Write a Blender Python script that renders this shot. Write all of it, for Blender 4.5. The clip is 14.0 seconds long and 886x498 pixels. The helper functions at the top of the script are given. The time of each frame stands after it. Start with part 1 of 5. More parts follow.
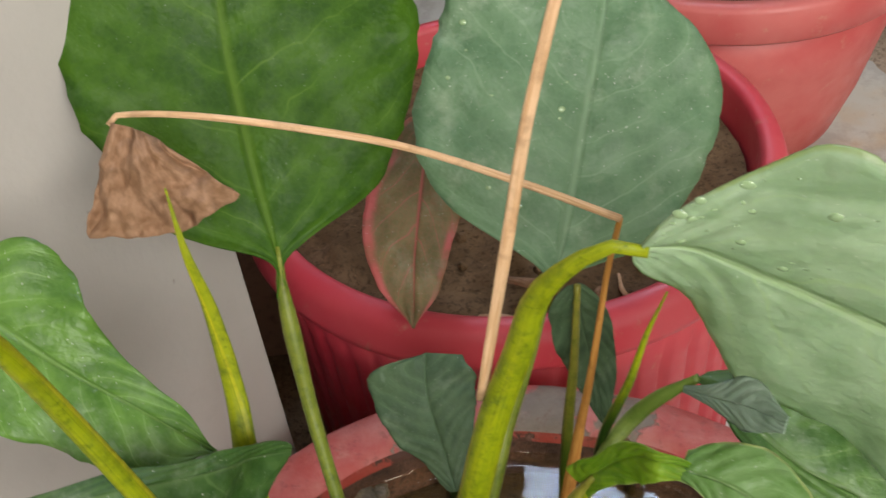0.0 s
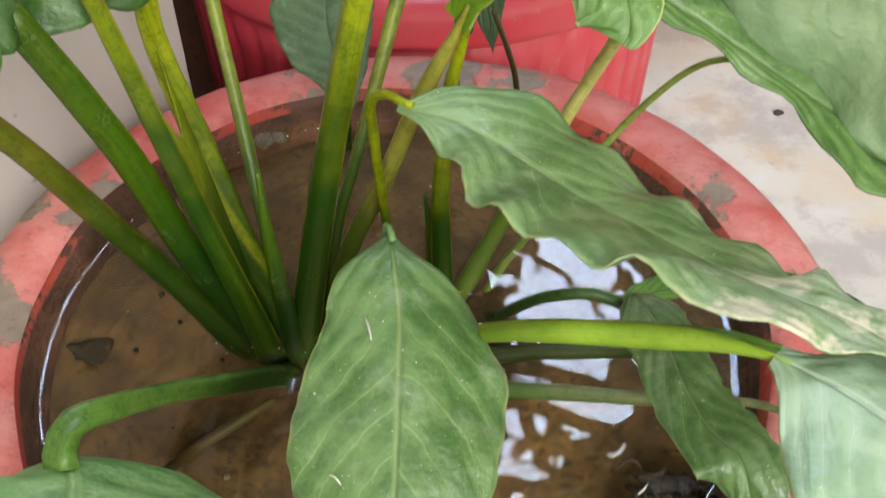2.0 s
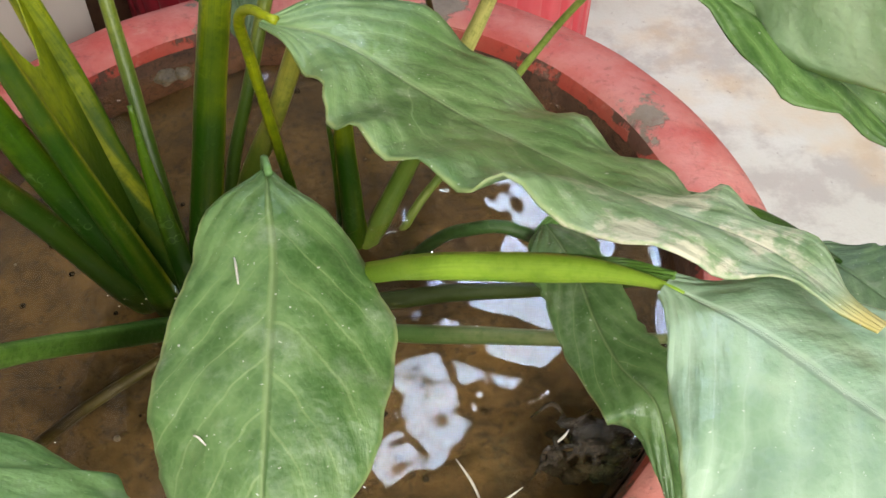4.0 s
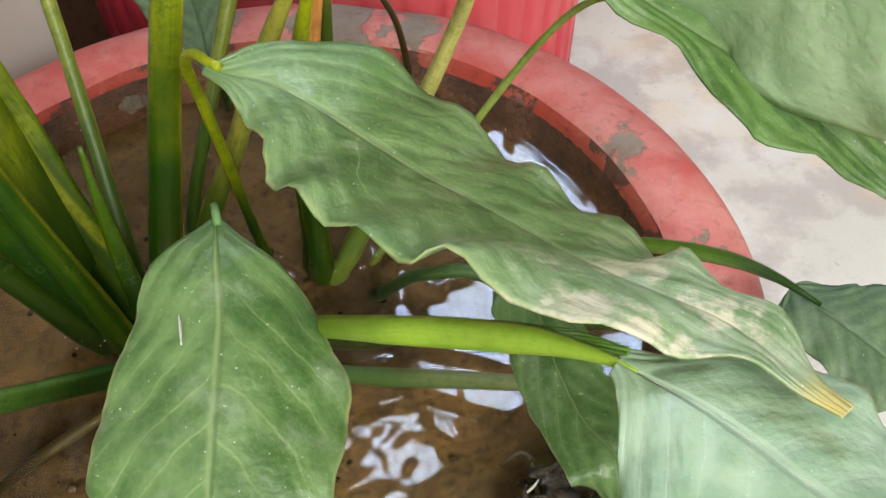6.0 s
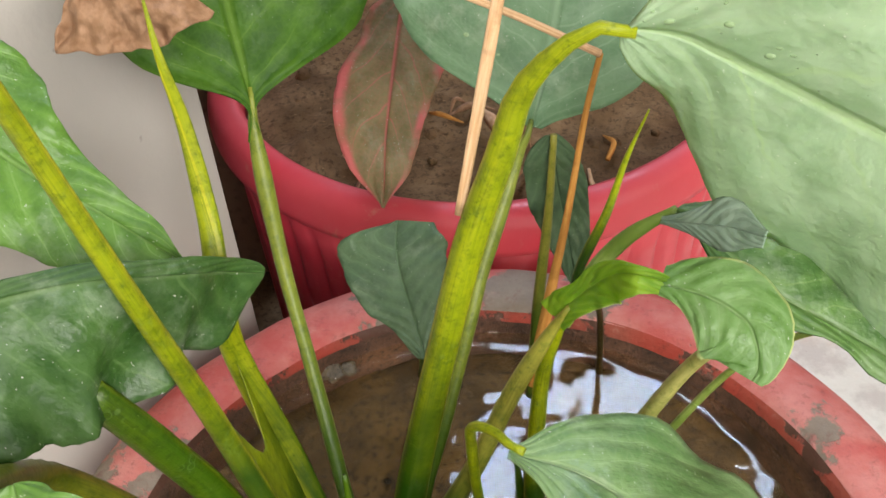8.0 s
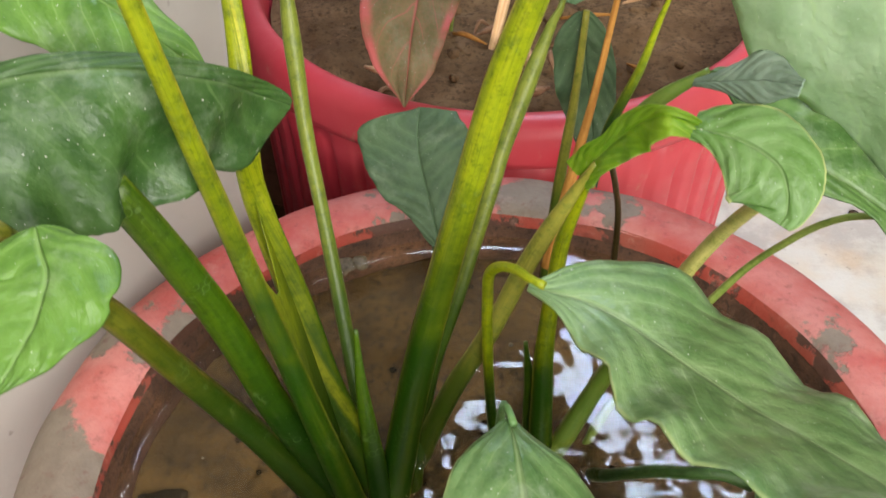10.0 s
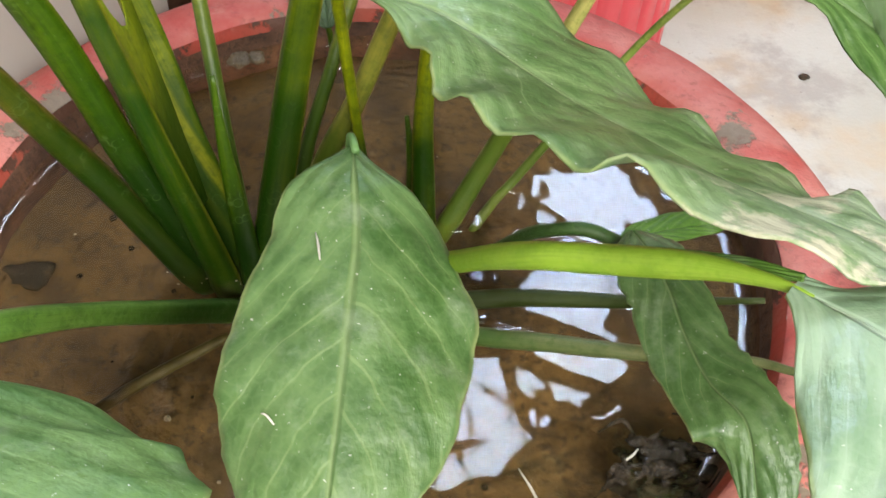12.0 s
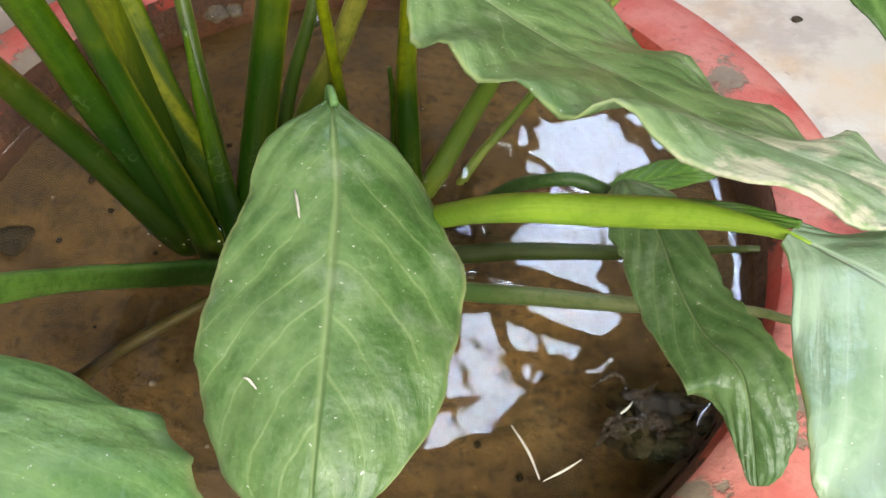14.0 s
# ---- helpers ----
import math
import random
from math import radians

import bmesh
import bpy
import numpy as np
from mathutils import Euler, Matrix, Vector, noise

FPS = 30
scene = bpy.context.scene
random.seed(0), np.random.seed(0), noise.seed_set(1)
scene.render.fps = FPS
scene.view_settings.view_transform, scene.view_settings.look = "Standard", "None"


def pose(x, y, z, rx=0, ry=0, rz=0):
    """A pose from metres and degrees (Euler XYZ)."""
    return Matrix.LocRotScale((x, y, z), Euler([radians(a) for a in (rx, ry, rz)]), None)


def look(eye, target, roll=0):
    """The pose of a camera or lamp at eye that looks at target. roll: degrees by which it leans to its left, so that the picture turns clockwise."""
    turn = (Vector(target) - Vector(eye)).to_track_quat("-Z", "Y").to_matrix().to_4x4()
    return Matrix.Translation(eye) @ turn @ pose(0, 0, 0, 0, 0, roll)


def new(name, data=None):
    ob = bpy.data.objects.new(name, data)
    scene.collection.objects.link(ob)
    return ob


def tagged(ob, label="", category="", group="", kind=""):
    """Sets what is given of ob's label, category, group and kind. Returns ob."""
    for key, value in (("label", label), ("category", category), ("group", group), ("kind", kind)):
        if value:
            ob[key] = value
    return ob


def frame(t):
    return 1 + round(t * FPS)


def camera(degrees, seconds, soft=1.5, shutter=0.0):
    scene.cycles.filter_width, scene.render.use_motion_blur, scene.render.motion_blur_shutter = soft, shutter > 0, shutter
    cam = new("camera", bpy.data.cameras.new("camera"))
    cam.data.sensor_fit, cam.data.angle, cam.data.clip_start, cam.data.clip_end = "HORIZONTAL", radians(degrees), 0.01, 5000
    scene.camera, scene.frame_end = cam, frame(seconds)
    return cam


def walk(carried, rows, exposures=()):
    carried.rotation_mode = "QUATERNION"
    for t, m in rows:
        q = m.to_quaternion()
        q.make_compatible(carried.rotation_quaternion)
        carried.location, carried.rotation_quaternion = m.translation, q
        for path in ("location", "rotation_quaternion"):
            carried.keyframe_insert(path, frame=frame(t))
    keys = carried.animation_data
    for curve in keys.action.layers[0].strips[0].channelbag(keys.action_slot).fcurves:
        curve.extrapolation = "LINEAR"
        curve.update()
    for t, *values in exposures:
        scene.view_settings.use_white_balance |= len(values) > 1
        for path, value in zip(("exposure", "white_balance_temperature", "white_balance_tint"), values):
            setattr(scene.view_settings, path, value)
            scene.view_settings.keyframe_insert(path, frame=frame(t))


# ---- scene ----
cam = camera(46.12, 14.0, soft=1.5, shutter=0.3)
PATH = [
    (0, (0.0102, -0.0061, 0.6348), (-0.0259, 0.3663, 0.3032), -7.08),
    (0.5, (0.0268, -0.0307, 0.6320), (0.0019, 0.3439, 0.3017), -4.43),
    (1, (0.0278, -0.0671, 0.6128), (0.0185, 0.3011, 0.2746), -1.26),
    (1.5, (0.0206, -0.1008, 0.5837), (0.0260, 0.2634, 0.2411), 1.67),
    (2, (0.0236, -0.1066, 0.5572), (0.0193, 0.2405, 0.1974), -0.26),
    (2.5, (0.0216, -0.1081, 0.5458), (0.0179, 0.2273, 0.1750), -1.42),
    (3, (0.0193, -0.1012, 0.5436), (0.0174, 0.2323, 0.1710), -2.06),
    (3.5, (0.0363, -0.0927, 0.5349), (0.0380, 0.2386, 0.1604), -1.59),
    (3.7, (0.0452, -0.0912, 0.5316), (0.0476, 0.2387, 0.1559), -1.36),
    (6, (0.0642, -0.0701, 0.5319), (0.0655, 0.2571, 0.1538), -1.87),
    (6.5, (0.0501, -0.0602, 0.5447), (0.0423, 0.2834, 0.1815), -3.19),
    (7, (0.0316, -0.0417, 0.5679), (0.0161, 0.3145, 0.2174), -3.55),
    (7.2, (0.0213, -0.0328, 0.5818), (0.0065, 0.3250, 0.2329), -3.89),
    (9.3, (-0.0061, -0.0376, 0.6045), (-0.0277, 0.3342, 0.2710), -3.66),
    (9.5, (-0.0074, -0.0478, 0.5880), (-0.0292, 0.3229, 0.2531), -2.63),
    (10, (-0.0054, -0.0622, 0.5636), (-0.0226, 0.3024, 0.2219), -0.50),
    (10.5, (0.0009, -0.0756, 0.5459), (-0.0150, 0.2842, 0.1990), 0.78),
    (11, (0.0147, -0.0856, 0.5357), (-0.0001, 0.2697, 0.1842), 1.46),
    (11.5, (0.0245, -0.0894, 0.5239), (0.0100, 0.2592, 0.1657), 1.50),
    (12, (0.0359, -0.0882, 0.5154), (0.0252, 0.2504, 0.1477), 1.57),
    (12.5, (0.0400, -0.0874, 0.5130), (0.0326, 0.2469, 0.1413), 1.82),
    (13, (0.0388, -0.0875, 0.5123), (0.0310, 0.2431, 0.1372), 1.53),
    (13.5, (0.0321, -0.0862, 0.5101), (0.0241, 0.2379, 0.1294), 0.89),
    (14, (0.0382, -0.0825, 0.5093), (0.0309, 0.2398, 0.1271), 0.55),
]
walk(cam, [(t, look(eye, target, roll)) for t, eye, target, roll in PATH], exposures=[(0.0, -0.52), (0.8, -0.35), (1.5, -0.12), (2.5, 0.0), (6.0, -0.05), (7.0, 0.0), (9.5, 0.0), (10.5, 0.13), (14.0, 0.11)])

# ---- world and light: sky through openings in an unseen shell added around the plants ----
world = bpy.data.worlds.new("world")
scene.world = world
world.use_nodes = True
wn = world.node_tree.nodes
sky = wn.new("ShaderNodeTexSky")
sky.sky_type, sky.sun_disc = "NISHITA", False
sky.sun_elevation, sky.sun_rotation = radians(50), radians(20)
world.node_tree.links.new(sky.outputs["Color"], wn["Background"].inputs["Color"])
wn["Background"].inputs["Strength"].default_value = 0.1

BACK_Y, FRONT_Y = 1.6, -1.8
OPEN_X, OPEN_Z = (-0.30, 0.74), (1.48, 3.2)
# outline shaped so that its mirror image makes the water's bright patches
OPENING = [(-0.04, 1.98), (0.20, 1.98), (0.20, 1.50), (0.46, 1.50), (0.44, 2.26), (0.74, 2.30), (0.74, 2.44), (0.45, 2.46), (0.2, 2.68), (-0.05, 2.96), (-0.25, 3.2), (-0.30, 3.2), (-0.04, 2.55)]
TOP = 3.4
FILL_X, FILL_Z = (-0.2, 2.1), (1.05, 2.8)


def window_light(name, xs, zs, y, facing, watts, tint):
    """An area lamp for the sky's light, in an opening of the added shell."""
    data = bpy.data.lights.new(name, "AREA")
    data.shape, data.size, data.size_y = "RECTANGLE", xs[1] - xs[0], zs[1] - zs[0]
    data.energy, data.color = watts, tint
    mid_x, mid_z = sum(xs) / 2, sum(zs) / 2
    new(name, data).matrix_world = look((mid_x, y, mid_z), (mid_x, y + facing, mid_z))


window_light("high_window_light", OPEN_X, OPEN_Z, BACK_Y + 0.02, -1, 168.0, (0.62, 0.75, 1.0))
# fill lamp added behind the camera to brighten the leaves that face it
window_light("front_fill_light", FILL_X, FILL_Z, FRONT_Y - 0.02, 1, 190.0, (1.0, 0.97, 0.90))

# ---- materials ----


class Mat:
    """A node material under construction."""

    def __init__(self, name, rough=0.6, spec=0.5):
        self.m = bpy.data.materials.new(name)
        self.m.use_nodes = True
        self.nt = self.m.node_tree
        self.bsdf = self.nt.nodes["Principled BSDF"]
        self.bsdf.inputs["Roughness"].default_value = rough
        self.bsdf.inputs["Specular IOR Level"].default_value = spec

    def node(self, kind, **inputs):
        nd = self.nt.nodes.new(kind)
        for key, value in inputs.items():
            self.put(nd, key.replace("_", " "), value)
        return nd

    def put(self, nd, key, value):
        slot = nd.inputs[int(key)] if key.isdigit() else nd.inputs[key]
        if isinstance(value, bpy.types.NodeSocket):
            self.nt.links.new(value, slot)
        else:
            slot.default_value = value

    def math(self, op, a, b=0.0, clamp=False):
        nd = self.nt.nodes.new("ShaderNodeMath")
        nd.operation, nd.use_clamp = op, clamp
        self.put(nd, "0", a)
        self.put(nd, "1", b)
        return nd.outputs[0]

    def ramp(self, value, low, high, a=0.0, b=1.0):
        nd = self.nt.nodes.new("ShaderNodeMapRange")
        nd.interpolation_type = "SMOOTHSTEP"
        for key, v in (("Value", value), ("From Min", low), ("From Max", high), ("To Min", a), ("To Max", b)):
            self.put(nd, key, v)
        return nd.outputs[0]

    def noise(self, scale, detail=4.0, rough=0.55, vector=None):
        nd = self.node("ShaderNodeTexNoise", Scale=scale, Detail=detail, Roughness=rough)
        self.nt.links.new(vector if vector else self.coords(), nd.inputs["Vector"])
        return nd.outputs["Fac"]

    def coords(self):
        return self.nt.nodes.new("ShaderNodeTexCoord").outputs["Object"]

    def uv(self):
        return self.nt.nodes.new("ShaderNodeTexCoord").outputs["UV"]

    def scaled(self, vector, xyz):
        nd = self.nt.nodes.new("ShaderNodeMapping")
        self.nt.links.new(vector, nd.inputs["Vector"])
        nd.inputs["Scale"].default_value = xyz
        return nd.outputs[0]

    def split(self, vector):
        nd = self.nt.nodes.new("ShaderNodeSeparateXYZ")
        self.nt.links.new(vector, nd.inputs[0])
        return nd.outputs

    def mix(self, fac, a, b):
        nd = self.nt.nodes.new("ShaderNodeMix")
        nd.data_type = "RGBA"
        self.put(nd, "0", fac)
        for k, v in ((6, a), (7, b)):
            if isinstance(v, bpy.types.NodeSocket):
                self.nt.links.new(v, nd.inputs[k])
            else:
                nd.inputs[k].default_value = (*v, 1)
        return nd.outputs[2]

    def color(self, value):
        if isinstance(value, bpy.types.NodeSocket):
            self.nt.links.new(value, self.bsdf.inputs["Base Color"])
        else:
            self.bsdf.inputs["Base Color"].default_value = (*value, 1)

    def rough(self, value):
        self.nt.links.new(value, self.bsdf.inputs["Roughness"])

    def bump(self, height, strength=0.3, distance=0.001):
        nd = self.node("ShaderNodeBump", Strength=strength, Distance=distance, Height=height)
        self.nt.links.new(nd.outputs[0], self.bsdf.inputs["Normal"])


def leaf_material(name, deep, pale, vein, rough=0.4, dust=0.35, veins=8.0, glow=0.22, edge=None, bleach=False, rim=0.955, spec=0.5):
    """Leaf skin: two greens in soft clouds, a pale midrib, slanting side veins, dust specks, light shining through."""
    k = Mat(name, rough, spec)
    u, v, _ = k.split(k.uv())
    off = k.math("ABSOLUTE", k.math("SUBTRACT", k.math("MULTIPLY", v, 2.0), 1.0))
    wobble = k.math("MULTIPLY", k.noise(24.0, 3.0), 0.22)
    bend = k.math("ADD", k.math("MULTIPLY", off, 0.20), k.math("MULTIPLY", k.math("MULTIPLY", off, off), 0.12))
    slant = k.math("SUBTRACT", k.math("ADD", u, wobble), bend)
    phase = k.math("MULTIPLY", slant, veins * 2 * math.pi)
    wave = k.math("SINE", k.math("ADD", phase, k.ramp(v, 0.49, 0.51, 0.0, 1.7)))
    side = k.ramp(wave, 0.965, 1.0)
    broad = k.ramp(wave, -0.8, 1.0)
    rib = k.ramp(k.math("ADD", off, k.math("MULTIPLY", u, 0.03)), 0.02, 0.07, 1.0, 0.0)
    groove = k.ramp(k.math("ABSOLUTE", k.math("SUBTRACT", v, 0.488)), 0.003, 0.012, 1.0, 0.0)
    quilt = k.noise(70.0, 3.0, 0.5)
    lanes = k.node("ShaderNodeCombineXYZ", X=k.math("MULTIPLY", k.math("SUBTRACT", k.math("ADD", u, k.math("MULTIPLY", wobble, 0.3)), bend), veins * 3.4), Y=k.math("MULTIPLY", off, 5.0), Z=k.ramp(v, 0.49, 0.51, 0.0, 7.0))
    grain = k.noise(1.0, 4.0, 0.6, lanes.outputs[0])
    clouds = k.ramp(k.math("ADD", k.math("MULTIPLY", broad, 0.10), k.math("MULTIPLY", k.noise(52.0, 6.0, 0.62), 0.9)), 0.36, 0.62)
    c = k.mix(clouds, deep, pale)
    c = k.mix(k.ramp(grain, 0.48, 0.70, 0.0, 0.11), c, vein)
    c = k.mix(k.ramp(grain, 0.30, 0.46, 0.12, 0.0), c, deep)
    net = k.node("ShaderNodeTexVoronoi", Scale=330.0)
    net.feature = "DISTANCE_TO_EDGE"
    k.nt.links.new(k.coords(), net.inputs["Vector"])
    c = k.mix(k.ramp(net.outputs["Distance"], 0.02, 0.16, 0.10, 0.0), c, vein)
    c = k.mix(k.math("MULTIPLY", side, k.ramp(k.noise(30.0), 0.38, 0.64, 0.05, 0.60)), c, vein)
    c = k.mix(k.math("MULTIPLY", rib, 0.8), c, vein)
    c = k.mix(k.math("MULTIPLY", groove, 0.45), c, deep)
    if edge:
        c = k.mix(k.math("MULTIPLY", k.ramp(off, rim, 0.5 * rim + 0.515), k.ramp(k.noise(35.0), 0.35, 0.6)), c, edge)
    film = k.math("MULTIPLY", k.ramp(k.noise(55.0, 6.0, 0.7), 0.5, 0.75), dust)
    c = k.mix(film, c, (0.42, 0.5, 0.36))
    if bleach:
        burnt = k.math("MULTIPLY", k.ramp(k.math("ABSOLUTE", k.math("SUBTRACT", u, 0.78)), 0.05, 0.20, 1.0, 0.0), k.ramp(k.noise(60.0, 6.0, 0.65), 0.48, 0.58))
        c = k.mix(k.math("MULTIPLY", k.ramp(u, 0.55, 0.80), k.ramp(k.noise(90.0, 5.0), 0.35, 0.65, 0.1, 0.55)), c, (0.46, 0.54, 0.40))
        c = k.mix(k.math("MULTIPLY", burnt, 0.85), c, (0.68, 0.63, 0.48))
        c = k.mix(k.ramp(u, 0.93, 0.985, 0.0, 0.75), c, (0.66, 0.52, 0.16))
    specks = k.math("MULTIPLY", k.ramp(k.noise(950.0, 2.0), 0.71, 0.75), min(1.0, dust * 1.9))
    c = k.mix(specks, c, (0.75, 0.76, 0.68))
    k.color(c)
    k.rough(k.ramp(k.noise(50.0, 5.0), 0.35, 0.65, rough, rough + 0.2))
    relief = k.math("ADD", k.math("MULTIPLY", wave, 0.12), k.math("ADD", k.math("ADD", k.math("MULTIPLY", k.noise(320.0, 4.0), 0.45), k.math("MULTIPLY", grain, 0.3)), k.math("MULTIPLY", rib, 0.6)))
    k.bump(k.math("ADD", relief, k.math("MULTIPLY", quilt, 2.1)), 0.65, 0.0016)
    thin = k.node("ShaderNodeBsdfTranslucent")
    k.put(thin, "Color", k.mix(0.5, c, (pale[0] * 1.6, pale[1] * 1.7, pale[2] * 0.6)))
    both = k.node("ShaderNodeMixShader", Fac=glow)
    k.nt.links.new(k.bsdf.outputs[0], both.inputs[1])
    k.nt.links.new(thin.outputs[0], both.inputs[2])
    k.nt.links.new(both.outputs[0], k.nt.nodes["Material Output"].inputs["Surface"])
    return k.m


def stem_material(name, foot, top, streak, flecks=0.0, rough=0.38):
    """Petiole skin: one green at the foot, another at the top, with long streaks and pale flecks."""
    k = Mat(name, rough, 0.3)
    u, v, _ = k.split(k.uv())
    # foot greens: wet dark bases, deepened in colour for shade in the clump
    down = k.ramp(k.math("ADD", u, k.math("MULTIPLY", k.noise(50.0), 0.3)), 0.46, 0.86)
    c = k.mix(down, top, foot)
    lines = k.noise(1.0, 5.0, 0.6, k.scaled(k.uv(), (2.2, 5.0, 1.0)))
    fade = k.math("SUBTRACT", 0.5, k.math("MULTIPLY", down, 0.4))
    c = k.mix(k.math("MULTIPLY", k.ramp(lines, 0.40, 0.75), fade), c, streak)
    fibres = k.noise(1.0, 5.0, 0.65, k.scaled(k.uv(), (4.0, 26.0, 1.0)))
    c = k.mix(k.ramp(fibres, 0.42, 0.75, 0.0, 0.30), c, (foot[0] * 0.7, foot[1] * 0.8, foot[2] * 0.7))
    flank = k.ramp(k.math("ABSOLUTE", k.math("SINE", k.math("MULTIPLY", v, 2 * math.pi))), 0.12, 0.50, 1.0, 0.0)
    flank = k.math("MULTIPLY", flank, k.math("MULTIPLY", k.ramp(k.noise(45.0, 3.0), 0.3, 0.6, 0.5, 0.95), k.math("SUBTRACT", 1.0, k.math("MULTIPLY", down, 0.65))))
    c = k.mix(flank, c, streak)
    blotch = k.ramp(k.noise(120.0, 6.0, 0.7), 0.45, 0.68)
    c = k.mix(k.math("MULTIPLY", blotch, 0.45), c, (foot[0] * 0.6, foot[1] * 0.8, foot[2] * 0.5))
    threads = k.noise(1.0, 4.0, 0.6, k.scaled(k.uv(), (9.0, 70.0, 1.0)))
    c = k.mix(k.ramp(threads, 0.50, 0.66, 0.0, 0.35), c, (foot[0] * 0.8, foot[1] * 0.9, foot[2] * 0.6))
    c = k.mix(k.ramp(k.noise(430.0, 4.0, 0.6), 0.52, 0.68, 0.0, 0.40), c, (foot[0] * 0.8, foot[1], foot[2] * 0.6))
    c = k.mix(k.math("MULTIPLY", k.ramp(k.noise(260.0, 6.0, 0.75), 0.34, 0.50, 0.30, 0.0), k.math("SUBTRACT", 1.0, down)), c, (0.5 * (top[0] + streak[0]), 0.5 * (top[1] + streak[1]), top[2]))
    if flecks:
        rings = k.node("ShaderNodeTexVoronoi", Scale=260.0)
        k.nt.links.new(k.coords(), rings.inputs["Vector"])
        ring = k.ramp(k.math("ABSOLUTE", k.math("SUBTRACT", rings.outputs["Distance"], 0.42)), 0.02, 0.07, 1.0, 0.0)
        ring = k.math("MULTIPLY", ring, k.ramp(k.noise(60.0, 2.0), 0.52, 0.62))
        c = k.mix(k.math("MULTIPLY", ring, flecks * 0.5), c, (0.19, 0.30, 0.09))
        c = k.mix(k.math("MULTIPLY", k.ramp(k.noise(900.0, 2.0), 0.69, 0.75), flecks * 0.6), c, (0.34, 0.42, 0.18))
    k.color(c)
    k.bump(k.math("ADD", k.math("MULTIPLY", fibres, 0.5), k.math("MULTIPLY", k.noise(300.0, 4.0), 0.8)), 0.40, 0.0007)
    return k.m


def dry_material(name, dark, light, rough=0.75):
    k = Mat(name, rough, 0.3)
    lines = k.noise(1.0, 5.0, 0.65, k.scaled(k.uv(), (5.0, 9.0, 1.0)))
    c = k.mix(k.ramp(lines, 0.3, 0.7), dark, light)
    c = k.mix(k.math("MULTIPLY", k.ramp(k.noise(120.0, 5.0), 0.5, 0.7), 0.5), c, (dark[0] * 0.5, dark[1] * 0.5, dark[2] * 0.5))
    k.color(c)
    k.bump(k.math("ADD", lines, k.noise(240.0)), 0.6, 0.0012)
    return k.m


def paint_material(name, paint, faded, bare, patches=0.62, rough=0.62, chips=()):
    """Worn paint on clay: two reds in clouds, bare patches, scuffs."""
    k = Mat(name, rough, 0.4)
    c = k.mix(k.ramp(k.noise(22.0, 5.0, 0.6), 0.32, 0.68), paint, faded)
    bald = k.ramp(k.noise(21.0, 8.0, 0.66), patches, patches + 0.03)
    for place, size in chips:
        far = k.nt.nodes.new("ShaderNodeVectorMath")
        far.operation = "DISTANCE"
        k.nt.links.new(k.coords(), far.inputs[0])
        far.inputs[1].default_value = place
        edge = k.math("ADD", far.outputs["Value"], k.math("MULTIPLY", k.math("SUBTRACT", k.noise(55.0, 6.0, 0.65), 0.5), 2.4 * size))
        bald = k.math("MAXIMUM", bald, k.ramp(edge, 0.82 * size, size, 1.0, 0.0))
    c = k.mix(k.math("MULTIPLY", bald, 0.9), c, k.mix(k.noise(140.0), bare, (bare[0] * 0.45, bare[1] * 0.45, bare[2] * 0.42)))
    c = k.mix(k.math("MULTIPLY", k.ramp(k.noise(150.0, 6.0, 0.75), 0.52, 0.72), 0.55), c, (paint[0] * 0.35, paint[1] * 0.6, paint[2] * 0.6))
    c = k.mix(k.math("MULTIPLY", k.ramp(k.noise(60.0, 6.0, 0.75), 0.55, 0.8), 0.5), c, (0.55, 0.36, 0.28))
    k.color(c)
    k.bump(k.math("ADD", k.math("MULTIPLY", bald, -0.8), k.math("ADD", k.noise(260.0, 4.0), k.noise(40.0))), 0.5, 0.0015)
    return k.m


def earth_material(name, dark, light, rough=0.9, scale=60.0, wet=0.5):
    k = Mat(name, rough, wet)
    grain = k.noise(scale * 9, 6.0, 0.7)
    c = k.mix(k.ramp(k.noise(scale, 6.0, 0.6), 0.3, 0.72), dark, light)
    c = k.mix(k.math("MULTIPLY", k.ramp(grain, 0.48, 0.66), 0.75), c, (dark[0] * 0.45, dark[1] * 0.45, dark[2] * 0.45))
    c = k.mix(k.math("MULTIPLY", k.ramp(k.noise(scale * 12, 2.0), 0.7, 0.76), 0.5), c, (light[0] * 1.8, light[1] * 1.8, light[2] * 1.8))
    k.color(c)
    k.bump(k.math("ADD", grain, k.noise(scale)), 0.7, 0.002)
    return k.m


def plaster_material(name, base, shade, spots=0.4):
    k = Mat(name, 0.8, 0.3)
    c = k.mix(k.ramp(k.noise(5.0, 6.0, 0.6), 0.3, 0.7), base, shade)
    c = k.mix(k.math("MULTIPLY", k.ramp(k.noise(75.0, 3.0, 0.5), 0.715, 0.75), spots), c, (0.12, 0.09, 0.07))
    c = k.mix(k.math("MULTIPLY", k.ramp(k.noise(26.0, 6.0, 0.7), 0.55, 0.75), 0.25), c, (shade[0] * 0.75, shade[1] * 0.72, shade[2] * 0.68))
    k.color(c)
    k.bump(k.math("ADD", k.noise(220.0, 5.0), k.noise(30.0)), 0.25, 0.001)
    return k.m


